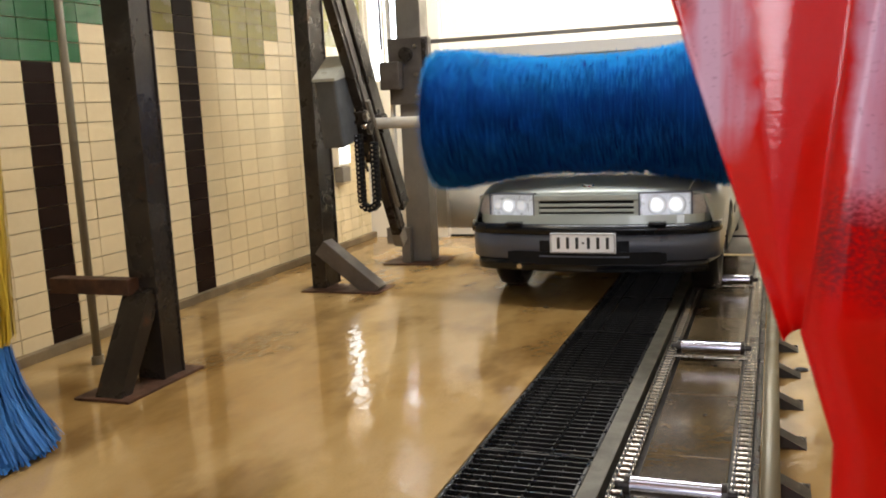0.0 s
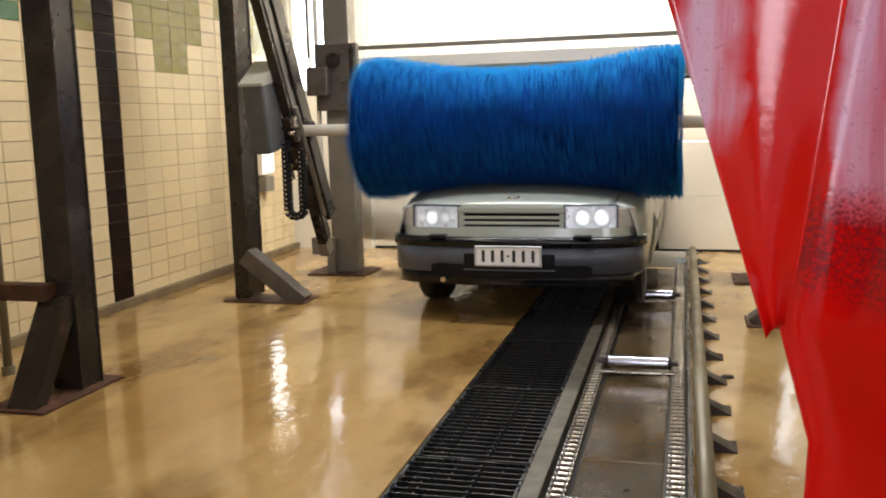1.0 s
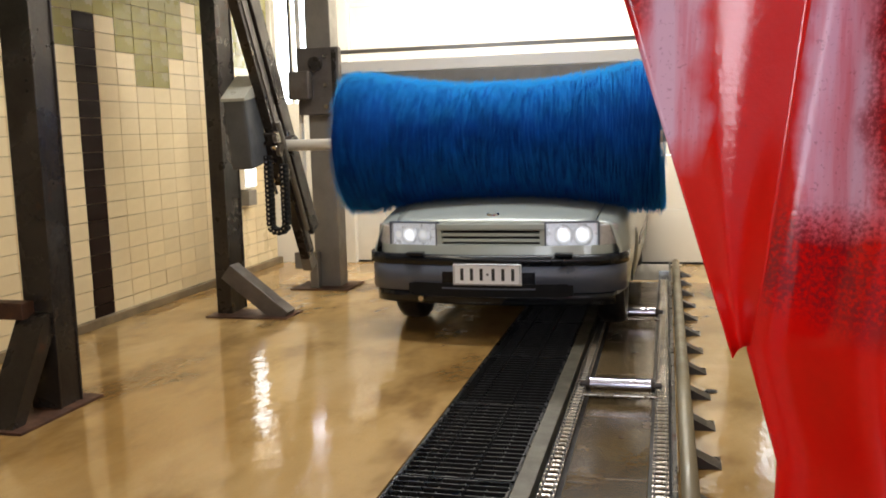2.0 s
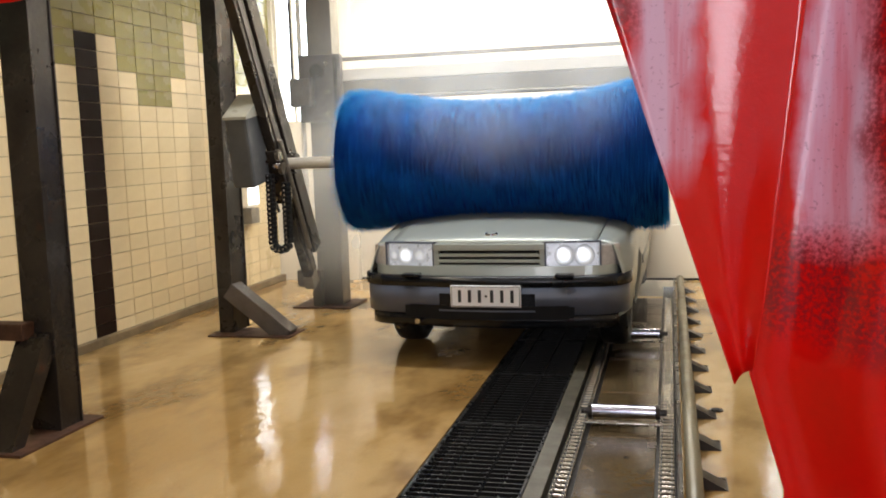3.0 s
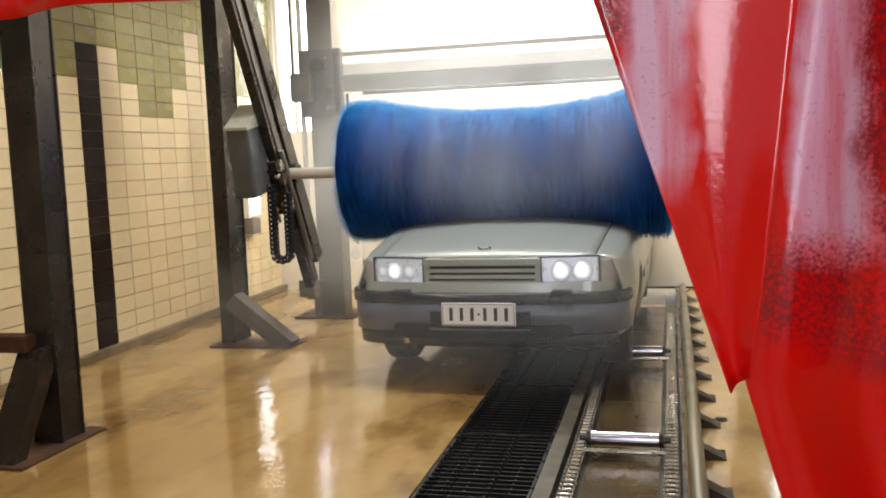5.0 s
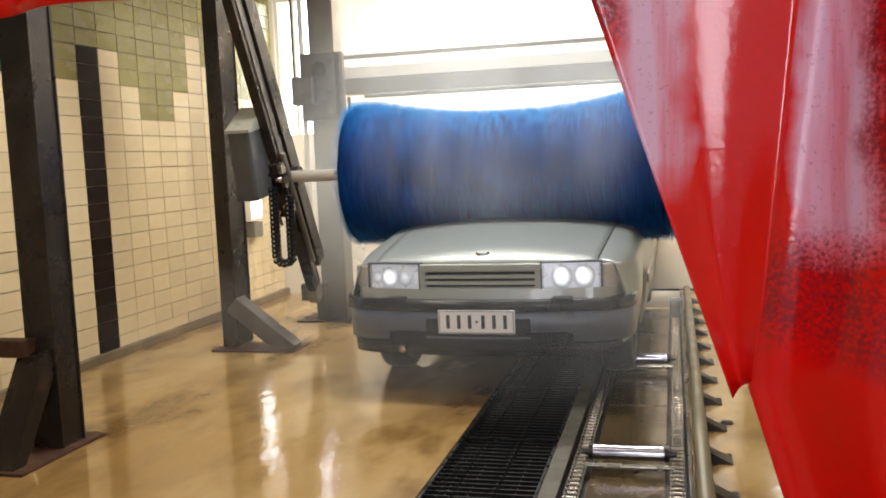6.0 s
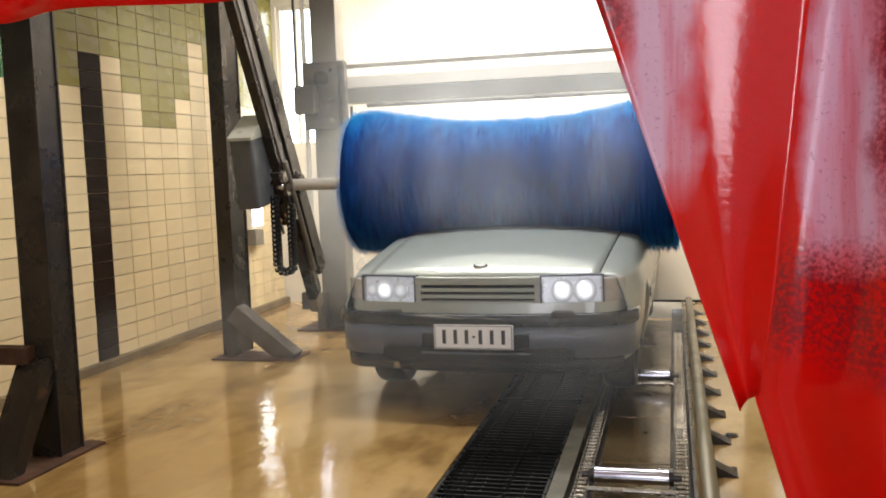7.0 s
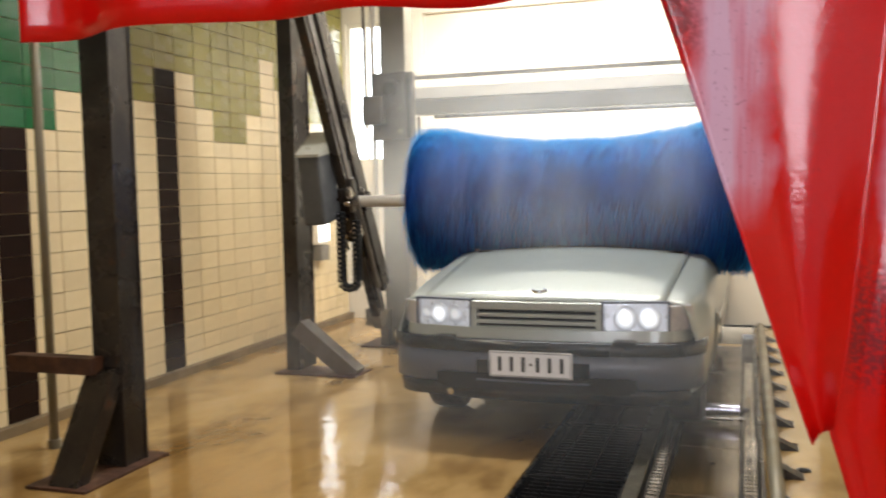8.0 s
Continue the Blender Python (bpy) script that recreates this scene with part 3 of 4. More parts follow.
def post_three(s, x, label):
    t = thing("lift_post", pose(x, 7.5, 0), label, "post", "lift portal posts")
    part("column", boxed(-0.115, 0.115, 0, 0.2, 0.012, ZC - 0.02, 0.008), M_GREY, t)
    part("base_plate", boxed(-0.30, 0.24, -0.16, 0.30, 0, 0.014, 0.003), M_RUST, t)
    bm = bmesh.new()
    box(bm, -0.27 * s, -0.05 * s, -0.10, -0.02, 0.18, 0.33, 0.008)
    box(bm, -0.13 * s, -0.05 * s, -0.10, -0.02, 0.012, 0.20, 0.008)
    part("foot_bracket", bm, M_GREY, t)
    part("guide_tube", rodded((-0.19 * s, 0.02, 0.3), (-0.19 * s, 0.02, ZC - 0.02), 0.022, 12), M_WHITE, t)
    part("hose", rodded((-0.25 * s, -0.03, 1.9), (-0.25 * s, -0.03, ZC - 0.02), 0.012, 8), M_STEEL, t)
    return t


post_three(1, -2.86, "grey lift post of the far portal in the mist")
post_three(-1, 0.76, "grey lift post of the far portal beside the conveyor")


def lift_beam():
    t = thing("lift_beam", pose(-1.05, 7.62, 2.0), "grey steel cross beam that rides up the far portal", "beam")
    part("top_bar", boxed(-1.9, 1.9, -0.05, -0.01, -0.035, 0.0, 0.003), M_GREY, t)
    part("upper_box", boxed(-1.66, 1.66, -0.03, 0.10, -0.20, -0.10, 0.006), M_WHITE, t, "pale upper box section")
    part("lower_box", boxed(-1.66, 1.66, -0.06, 0.12, -0.335, -0.205, 0.008), M_GREY, t)
    part("spray_bar", rodded((-1.45, -0.08, -0.36), (1.66, -0.08, -0.36), 0.018, 12), M_STEEL, t)
    for sx in (-1, 1):
        part("carriage", boxed(sx * 1.60, sx * 1.98, -0.20, -0.125, -0.55, 0.02, 0.01), M_BRACE, t, "brown-grey carriage plate")
        part("guide_wheel", rodded((sx * 1.80, -0.21, -0.12), (sx * 1.80, -0.255, -0.12), 0.06, 16), M_STEEL, t)
        part("hanger", boxed(sx * 1.63, sx * 1.69, -0.19, -0.12, -0.85, -0.5, 0.005), M_GREY, t)
        part("gear_motor", boxed(sx * 1.84, sx * 2.03, -0.30, -0.20, -0.42, -0.18, 0.015), M_BRACE, t, "brown-grey gear motor")
        part("rib", boxed(sx * 1.62, sx * 1.66, -0.215, -0.20, -0.53, 0.0, 0.003), M_STEEL, t)
        for z in (-0.06, -0.30, -0.48):
            part("bolt", rodded((sx * 1.72, -0.20, z), (sx * 1.72, -0.222, z), 0.018, 10), M_CHAIN, t)
        part("spray_hose", rodded((sx * 1.58, -0.12, -0.36), (sx * 1.58, -0.12, -0.70), 0.014, 10), M_STEEL, t)
    return t


LIFT = lift_beam()


# ---- brush arms ----
BY, BZ = 6.27, 1.286                    # brush axis
TILT = 28.5


def brush_arm(s, x, label):
    t = thing("brush_arm", pose(x, BY + 0.07, BZ, TILT, 0, 0), label, "brush arm", "brush arms")
    bm = bmesh.new()
    box(bm, -0.035, 0.035, -0.155, -0.015, -0.95, 2.05, 0.006)
    part("rail", bm, M_STEEL, t)
    part("rail", boxed(-0.02, 0.05, 0.005, 0.145, -0.82, 2.05, 0.006), M_STEEL, t)
    part("web", boxed(-0.015, 0.015, -0.03, 0.02, -0.80, 2.05), M_BLACK, t)
    part("rib", boxed(0.035, 0.043, -0.11, -0.06, -0.90, 2.0, 0.002), M_BRACE, t)
    part("end_shoe", boxed(-0.05, 0.03, -0.14, -0.02, -1.08, -0.94, 0.01), M_GREY, t)
    part("bearing", rodded((-0.08, 0, 0), (0.10, 0, 0), 0.075, 18), M_STEEL, t)
    part("pivot", rodded((-0.12, 0, 2.0), (0.12, 0, 2.0), 0.06, 16), M_STEEL, t)
    part("bearing_plate", boxed(-0.075, 0.055, -0.185, -0.158, -0.24, 0.20, 0.006), M_STEEL, t)
    part("tension_rod", rodded((-0.055 * s, -0.20, -0.30), (-0.055 * s, -0.20, 0.22), 0.012, 10), M_CHROME, t)
    for bx, bz in ((-0.05, 0.13), (0.03, 0.10), (-0.045, -0.17), (0.03, -0.13), (-0.005, -0.02)):
        part("bolt", rodded((bx, -0.18, bz), (bx, -0.222, bz), 0.022, 10), M_ROLL, t, "bright worn bolt head")
    part("hydraulic_rod", rodded((0.062 * s, -0.10, -0.70), (0.062 * s, -0.10, 0.25), 0.018, 12), M_GREY, t)
    for z in (-0.16, 0.05, 0.16):
        part("sprocket", rodded((0.035, -0.16, z), (0.065, -0.16, z), 0.045, 12), M_CHAIN, t)
    h = part("motor_box", boxed(-0.20 * s, -0.035 * s, -0.47, -0.20, -0.08, 0.43, 0.02, pose(0, 0, 0, 10 - TILT)), M_BOX, t, "grey motor housing")
    lid = prism([(-0.482, 0.405), (-0.482, 0.425), (-0.20, 0.545), (-0.188, 0.545), (-0.188, 0.405)], min(-0.207 * s, -0.028 * s), max(-0.207 * s, -0.028 * s))
    bmesh.ops.transform(lid, matrix=pose(0, 0, 0, 10 - TILT), verts=lid.verts)
    part("cover", lid, M_COVER, h, "sloped pale cover")
    # cable chain: a loop of links that hangs upright under the housing
    pts = []
    for i in range(15):
        pts.append((-0.085, -0.10 - 0.034 * i))
    for i in range(1, 6):
        a = math.pi * i / 6
        pts.append((-0.025 - 0.06 * math.cos(a), -0.59 - 0.05 * math.sin(a)))
    for i in range(13):
        pts.append((0.035, -0.58 + 0.034 * i))
    bm = bmesh.new()
    box(bm, -0.023, 0.023, -0.034, 0.034, -0.022, 0.012, 0.005)
    box(bm, -0.029, 0.029, -0.024, 0.024, -0.009, 0.004)
    first = None
    hang = thing("cable_loop", pose(0, 0, 0, -TILT), "", "")
    hang.parent = t
    for i, (x, z) in enumerate(pts):
        a = pts[max(0, i - 1)]
        b = pts[min(len(pts) - 1, i + 1)]
        ang = -math.degrees(math.atan2(b[0] - a[0], -(b[1] - a[1])))
        m = pose((x + 0.07) * s, -0.24, z + 0.02, 0, ang * s, 0)
        if first is None:
            first = part("cable_link", bm, M_BLACK, hang)
            first.matrix_basis = m
            pin = part("link_pin", rodded((0, -0.040, 0.0), (0, 0.040, 0.0), 0.008, 8), M_CHROME, hang)
            pin.matrix_basis = m
        else:
            share("cable_link", first.data, m, hang)
            share("link_pin", pin.data, m, hang)
    return t


brush_arm(1, -2.72, "tilted dark steel arm with motor housing and hanging cable loop")
brush_arm(-1, 0.54, "tilted dark steel arm at the far end of the brush")


# ---- brush ----
def wash_brush():
    t = thing("wash_brush", pose(-1.05, BY, BZ), "large horizontal blue bristle roller brush", "wash brush")
    part("shaft", rodded((-1.68, 0, 0), (1.62, 0, 0), 0.042, 20), M_WHITE, t, "pale steel shaft", smooth=True)
    rng = random.Random(5)
    half = 1.105

    def radius(x):
        u = abs(x) / half
        return 0.405 + 0.098 * min(1, max(0, (u - 0.2) / 0.62)) ** 1.5

    # inner mass, its darker blue standing for shade between the bristles
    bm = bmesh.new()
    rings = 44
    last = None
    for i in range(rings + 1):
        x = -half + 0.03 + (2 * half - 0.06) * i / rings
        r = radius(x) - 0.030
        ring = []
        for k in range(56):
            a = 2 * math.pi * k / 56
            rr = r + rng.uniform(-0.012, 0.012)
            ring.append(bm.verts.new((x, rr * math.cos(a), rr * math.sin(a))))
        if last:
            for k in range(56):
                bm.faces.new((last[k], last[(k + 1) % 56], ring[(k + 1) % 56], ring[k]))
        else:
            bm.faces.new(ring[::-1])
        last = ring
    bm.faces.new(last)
    part("bristle_mass", bm, M_SHADE_CORE, t, smooth=True)
    verts, faces = [], []
    for _ in range(46000):
        x = rng.uniform(-half, half)
        a = rng.uniform(0, 2 * math.pi)
        r1 = radius(x) * rng.uniform(0.93, 1.035) + (0.02 if rng.random() < 0.05 else 0)
        r0 = r1 - rng.uniform(0.10, 0.18)
        tw, dx = rng.gauss(0.08, 0.05), rng.gauss(0, 0.010)
        wdt = rng.uniform(0.0014, 0.0036)
        k = len(verts)
        rm = (r0 + r1) / 2
        for r, aa, xx, ww in ((r0, a, x, wdt), (rm, a + tw * 0.35, x + dx * 0.5, wdt * 0.9), (r1, a + tw, x + dx, wdt * 0.35)):
            verts.append((xx - ww, r * math.cos(aa), r * math.sin(aa)))
            verts.append((xx + ww, r * math.cos(aa), r * math.sin(aa)))
        faces += [(k, k + 1, k + 3, k + 2), (k + 2, k + 3, k + 5, k + 4)]
    me = bpy.data.meshes.new("bristles")
    me.from_pydata(verts, [], faces)
    me.materials.append(M_BLUE)
    ob = new("bristles", me)
    ob.parent = t
    ob["kind"] = "stuff"
    return t


BRUSH = wash_brush()


# ---- hanging side brush ----
def side_brush():
    t = thing("side_brush", pose(-3.11, 2.75, 0), "hanging yellow and blue cloth side brush, flared at the floor", "wash brush")
    part("shaft", rodded((0, 0, 0.1), (0, 0, 3.38), 0.05, 14), M_GREY, t)
    rng = random.Random(9)
    for name, m, z0, z1, r0, r1, cnt in (("yellow_cloth", M_CLOTH_YELLOW, 0.50, 1.30, 0.24, 0.27, 1500), ("blue_cloth", M_CLOTH_BLUE, 0.03, 0.60, 0.37, 0.21, 3200)):
        verts, faces = [], []
        for _ in range(cnt):
            a, q = rng.uniform(0, 6.283), rng.uniform(0.62, 1.05)
            wd = rng.uniform(0.003, 0.009)
            k = len(verts)
            for j in range(5):
                f = j / 4
                z = z1 + (z0 - z1) * f + rng.uniform(-0.02, 0.02)
                flare = f ** 2.4 if name == "blue_cloth" else f
                r = (r1 + (r0 - r1) * flare) * q + rng.uniform(-0.01, 0.01)
                aa = a + rng.uniform(-0.03, 0.03)
                c, s = math.cos(aa), math.sin(aa)
                verts += [(r * c - s * wd, r * s + c * wd, z), (r * c + s * wd, r * s - c * wd, z)]
                if j:
                    b = k + 2 * j
                    faces.append((b - 2, b - 1, b + 1, b))
        me = bpy.data.meshes.new(name)
        me.from_pydata(verts, [], faces)
        me.materials.append(m)
        ob = new(name, me)
        ob.parent = t
        ob["kind"] = "stuff"
    return t


side_brush()


# ---- car ----
def plan_curve():
    """Outline of the front in plan, from one flank round the nose to the other."""
    pts = [(-0.835, y) for y in (0.55, 0.45, 0.36)]
    for i in range(9):
        a = math.pi / 2 * i / 8
        pts.append((-0.835 + 0.24 * (1 - math.cos(a)), 0.30 - 0.235 * math.sin(a)))
    for i in range(1, 12):
        x = -0.595 + 1.19 * i / 12
        pts.append((x, 0.065 * (x / 0.595) ** 2))
    for i in range(9):
        a = math.pi / 2 * (1 - i / 8)
        pts.append((0.835 - 0.24 * (1 - math.cos(a)), 0.30 - 0.235 * math.sin(a)))
    pts += [(0.835, y) for y in (0.36, 0.45, 0.55)]
    return [Vector((x, y, 0)) for x, y in pts]


def band(z0, z1, out, thick, xlim=9.0, xmin=-1.0, flank=True, lean=0.0, shift=0.0):
    """A strip that follows the outline of the nose between two heights."""
    P = plan_curve()
    rows = []
    for i, p in enumerate(P):
        d = (P[min(i + 1, len(P) - 1)] - P[max(i - 1, 0)]).normalized()
        n = Vector((d.y, -d.x, 0))
        if abs(p.x) > xlim or abs(p.x) < xmin or (not flank and p.y > 0.33):
            rows.append(None)
            continue
        o, q = p + n * out, p - n * thick
        rows.append([(o.x, o.y + shift, z0), (o.x, o.y + lean + shift, z1), (q.x, q.y + lean + shift, z1), (q.x, q.y + shift, z0)])
    bm = bmesh.new()
    last = None
    for r in rows:
        if r is None:
            if last:
                bm.faces.new(last[::-1])
            last = None
            continue
        vs = [bm.verts.new(c) for c in r]
        if last:
            for k in range(4):
                bm.faces.new((last[k], last[(k + 1) % 4], vs[(k + 1) % 4], vs[k]))
        else:
            bm.faces.new(vs)
        last = vs
    if last:
        bm.faces.new(last[::-1])
    bmesh.ops.recalc_face_normals(bm, faces=bm.faces)
    return bm


def hood_z(y):
    return 0.775 + 0.185 * max(0, min(1, (y - 0.10) / 1.25)) ** 0.85


def grid(nu, nv, f):
    bm = bmesh.new()
    g = [[bm.verts.new(f(i / nu, j / nv)) for j in range(nv + 1)] for i in range(nu + 1)]
    for i in range(nu):
        for j in range(nv):
            bm.faces.new((g[i][j], g[i + 1][j], g[i + 1][j + 1], g[i][j + 1]))
    return bm


def thicken(bm, d):
    bmesh.ops.recalc_face_normals(bm, faces=bm.faces)
    bmesh.ops.solidify(bm, geom=bm.faces[:], thickness=d)
    bmesh.ops.recalc_face_normals(bm, faces=bm.faces)
    return bm


def car():
    t = thing("car", pose(-1.02, 5.80, 0), "silver-green older saloon car with grey bumper and lit headlamps", "car")

    def hood(u, v):
        s = 2 * u - 1
        hw = 0.651 + 0.05 * v
        y = 0.105 + 0.075 * s * s * (1 - v) + 1.20 * v
        nose = 0.020 * (1 - min(1, v / 0.06)) ** 2
        return (s * hw, y, hood_z(y) + 0.022 * (1 - s * s) - 0.012 * s * s - nose)
    part("bonnet", thicken(grid(28, 28, hood), 0.02), M_PAINT, t, smooth=True)
    # flanks with wheel arches
    for sx in (-1, 1):
        def flank(u, v):
            y = 0.20 + 4.05 * u
            tap = 1 - 0.075 * max(0, 1 - (y - 0.2) / 0.45) ** 2 - 0.06 * max(0, (y - 3.6) / 0.65) ** 2
            zi = hood_z(y) - 0.022 if y < 1.3 else 0.94 - 0.02 * max(0, (y - 3.0))
            xi = 0.652 + 0.05 * min(1, (y - 0.1) / 1.1)
            zb = 0.22
            if y < 0.55:
                zb = 0.31
            for ya in (0.86, 3.46):
                if abs(y - ya) < 0.36:
                    zb = max(zb, 0.29 + math.sqrt(0.36 ** 2 - (y - ya) ** 2))
            prof = [(xi, zi), (xi + 0.085, zi - 0.014), (0.815 * tap + 0.01, zi - 0.055), (0.862 * tap, zi - 0.15), (0.875 * tap, 0.58), (0.868 * tap, 0.44), (0.83 * tap, 0.22)]
            k = v * (len(prof) - 1)
            i = min(int(k), len(prof) - 2)
            f = k - i
            q = [prof[max(0, min(len(prof) - 1, i + d))] for d in (-1, 0, 1, 2)]
            x, z = (0.5 * (2 * q[1][c] + (q[2][c] - q[0][c]) * f + (2 * q[0][c] - 5 * q[1][c] + 4 * q[2][c] - q[3][c]) * f * f
                           + (3 * q[1][c] - q[0][c] - 3 * q[2][c] + q[3][c]) * f ** 3) for c in (0, 1))
            return (sx * x, y, max(z, zb))
        part("flank", thicken(grid(81, 36, flank), 0.012), M_PAINT, t, smooth=True)
        part("side_moulding", boxed(sx * 0.868, sx * 0.884, 1.25, 3.05, 0.50, 0.56, 0.006), M_TRIM, t)
        for ya in (0.86, 3.46):
            bm = bmesh.new()
            rod(bm, (sx * 0.40, ya, 0.30), (sx * 0.80, ya, 0.30), 0.352, 28)
            for f in [f for f in bm.faces if len(f.verts) > 4 and f.calc_center_median().x * sx > 0.7]:
                bm.faces.remove(f)
            bmesh.ops.bisect_plane(bm, geom=bm.verts[:] + bm.edges[:] + bm.faces[:], plane_co=(0, 0, 0.31), plane_no=(0, 0, -1), clear_outer=True)
            part("wheel_arch", bm, M_TRIM, t)
        m = part("mirror", boxed(sx * 0.86, sx * 1.00, 1.42, 1.50, 0.93, 1.04, 0.03), M_TRIM, t)
        part("mirror_glass", boxed(sx * 0.875, sx * 0.985, 1.503, 1.508, 0.945, 1.025), M_REFLECT, m)
    # silver panel under the lamps, nose panel
    part("front_panel", band(0.562, 0.632, -0.060, 0.05, flank=False, lean=0.01), M_PAINT, t, smooth=False)
    part("inner_front", boxed(-0.62, 0.62, 0.17, 0.22, 0.30, 0.77), M_TRIM, t)
    # bumper
    b = part("bumper", band(0.345, 0.540, 0.004, 0.05, lean=-0.006), M_BUMPER, t, "grey plastic bumper", smooth=True)
    part("bumper_strip", band(0.515, 0.578, 0.020, 0.08), M_TRIM, b, "glossy black bumper strip", smooth=True)
    part("plate_recess", band(0.392, 0.520, 0.008, 0.03, xlim=0.31), M_TRIM, b, "black plate recess")
    part("air_intake", band(0.318, 0.402, 0.010, 0.03, xlim=0.57, lean=-0.004), M_BLACK, b, "black lower air intake")
    part("lower_apron", band(0.262, 0.350, -0.015, 0.05, xlim=0.80, lean=-0.012), M_TRIM, b, "black lower apron", smooth=True)
    # thin grey bar stands in for a highlight along the apron
    part("intake_bar", band(0.366, 0.376, 0.016, 0.01, xlim=0.36), M_BUMPER, b)
    for sx in (-1, 1):
        part("fog_recess", boxed(sx * 0.33, sx * 0.53, 0.035, 0.07, 0.330, 0.395, 0.005), M_BLACK, b)
        part("washer_nozzle", boxed(sx * 0.42, sx * 0.53, -0.012, 0.06, 0.578, 0.598, 0.006), M_TRIM, b)
    part("tow_eye", rodded((-0.44, -0.005, 0.300), (-0.44, 0.05, 0.300), 0.018, 12), M_CHROME, b, "bright tow eye")
    # grille
    g = part("grille", boxed(-0.345, 0.345, 0.125, 0.15, 0.625, 0.775), M_BLACK, t, "black grille with silver slats")
    part("top_bar", boxed(-0.352, 0.352, 0.088, 0.14, 0.728, 0.772, 0.008), M_PAINT, g)
    for z in (0.700, 0.664):
        part("slat", boxed(-0.318, 0.318, 0.092, 0.125, z - 0.0105, z + 0.0105, 0.004), M_PAINT, g)
    part("bottom_bar", boxed(-0.335, 0.335, 0.090, 0.13, 0.618, 0.640, 0.003), M_PAINT, g)
    for sx in (-1, 1):
        part("end_bar", boxed(sx * 0.316, sx * 0.350, 0.091, 0.13, 0.622, 0.757, 0.004), M_PAINT, g)
        # headlamp, turned back with the nose
        m = pose(sx * 0.515, 0.122, 0.698, 0, 0, sx * 10)
        h = part("headlamp", boxed(-0.158, 0.158, 0.020, 0.075, -0.074, 0.072, 0.01, m), M_HEAD, t, "clear headlamp, lit")
        for dx, rad, shine in ((-0.050, 0.062, M_BULB), (0.070, 0.064, M_BULB)) if sx > 0 else ((-0.035, 0.058, M_BULB), (0.065, 0.048, M_PARK), (-0.115, 0.036, M_PARK)):
            bm = bmesh.new()
            bmesh.ops.create_uvsphere(bm, u_segments=18, v_segments=10, radius=rad, matrix=m @ pose(dx, 0.020, -0.004) @ Matrix.Diagonal((1.0, 0.18, 1.05, 1)))
            part("bulb", bm, shine, h, "round glowing lamp reflector", smooth=True)
        bm = bmesh.new()
        box(bm, -0.160, 0.160, 0.0, 0.008, -0.076, 0.074, 0.003, m)
        lens = part("lens", bm, M_LENS, h)
        lens.visible_shadow = False
        bm = bmesh.new()
        for x0, x1, z0, z1 in ((-0.170, 0.170, -0.084, -0.077), (-0.170, 0.170, 0.075, 0.083), (-0.170, -0.162, -0.084, 0.083), (0.162, 0.170, -0.084, 0.083)):
            box(bm, x0, x1, -0.003, 0.05, z0, z1, 0, m)
        part("lamp_frame", bm, M_BUMPER, h)
        m = pose(sx * 0.738, 0.198, 0.696, 0, 0, sx * 42)
        part("indicator", boxed(-0.070, 0.075, 0.0, 0.05, -0.070, 0.064, 0.014, m), M_IND, t, "smoky indicator lens")
    # round badge
    bm = bmesh.new()
    bmesh.ops.create_cone(bm, cap_ends=True, segments=28, radius1=0.042, radius2=0.038, depth=0.010, matrix=pose(0, 0.20, hood_z(0.20) + 0.026, 12) @ Matrix.Diagonal((1, 0.75, 1, 1)))
    e = part("badge", bm, M_CHROME, t, "plain oval badge")
    bm = bmesh.new()
    bmesh.ops.create_cone(bm, cap_ends=True, segments=28, radius1=0.030, radius2=0.030, depth=0.012, matrix=pose(0, 0.20, hood_z(0.20) + 0.0265, 12) @ Matrix.Diagonal((1, 0.7, 1, 1)))
    part("badge_field", bm, M_PAINT, e)
    # number plate with plain bars
    pl = part("number_plate", boxed(-0.218, 0.218, -0.026, -0.012, 0.396, 0.530, 0.006), M_PLATE, t, "white number plate with plain dark bars")
    bm = bmesh.new()
    for x0, x1, z0, z1 in ((-0.211, 0.211, 0.522, 0.525), (-0.211, 0.211, 0.401, 0.404), (-0.211, -0.208, 0.401, 0.525), (0.208, 0.211, 0.401, 0.525)):
        box(bm, x0, x1, -0.0285, -0.025, z0, z1)
    part("plate_border", bm, M_INK, pl)
    for x in (-0.160, -0.098, -0.036, 0.040, 0.102, 0.164):
        part("bar", boxed(x - 0.010, x + 0.010, -0.0285, -0.025, 0.426, 0.502), M_INK, pl)
    part("bar", boxed(-0.003, 0.011, -0.0285, -0.025, 0.459, 0.471), M_INK, pl)
    # cabin
    def cabin(u, v):
        s = 2 * u - 1
        prof = [(1.36, 0.955), (2.05, 1.36), (2.35, 1.405), (2.9, 1.39), (3.2, 1.33), (3.75, 0.98)]
        k = v * (len(prof) - 1)
        i = min(int(k), len(prof) - 2)
        f = k - i
        y = prof[i][0] * (1 - f) + prof[i + 1][0] * f
        z = prof[i][1] * (1 - f) + prof[i + 1][1] * f
        hw = 0.69 - 0.17 * (z - 0.955) / 0.45
        return (s * hw, y + 0.05 * (s * s - 1) * (1 if v < 0.5 else -1), z - 0.03 * s * s)
    bm = grid(16, 25, cabin)
    bmesh.ops.delete(bm, geom=[f for f in bm.faces if f.calc_center_median().y < 1.95 or f.calc_center_median().y > 3.25], context="FACES")
    part("roof", thicken(bm, 0.02), M_PAINT, t, smooth=True)
    bm = grid(16, 25, cabin)
    bmesh.ops.delete(bm, geom=[f for f in bm.faces if f.calc_center_median().y > 1.95], context="FACES")
    part("windscreen", thicken(bm, 0.006), M_GLASS, t, "wet windscreen", smooth=True)
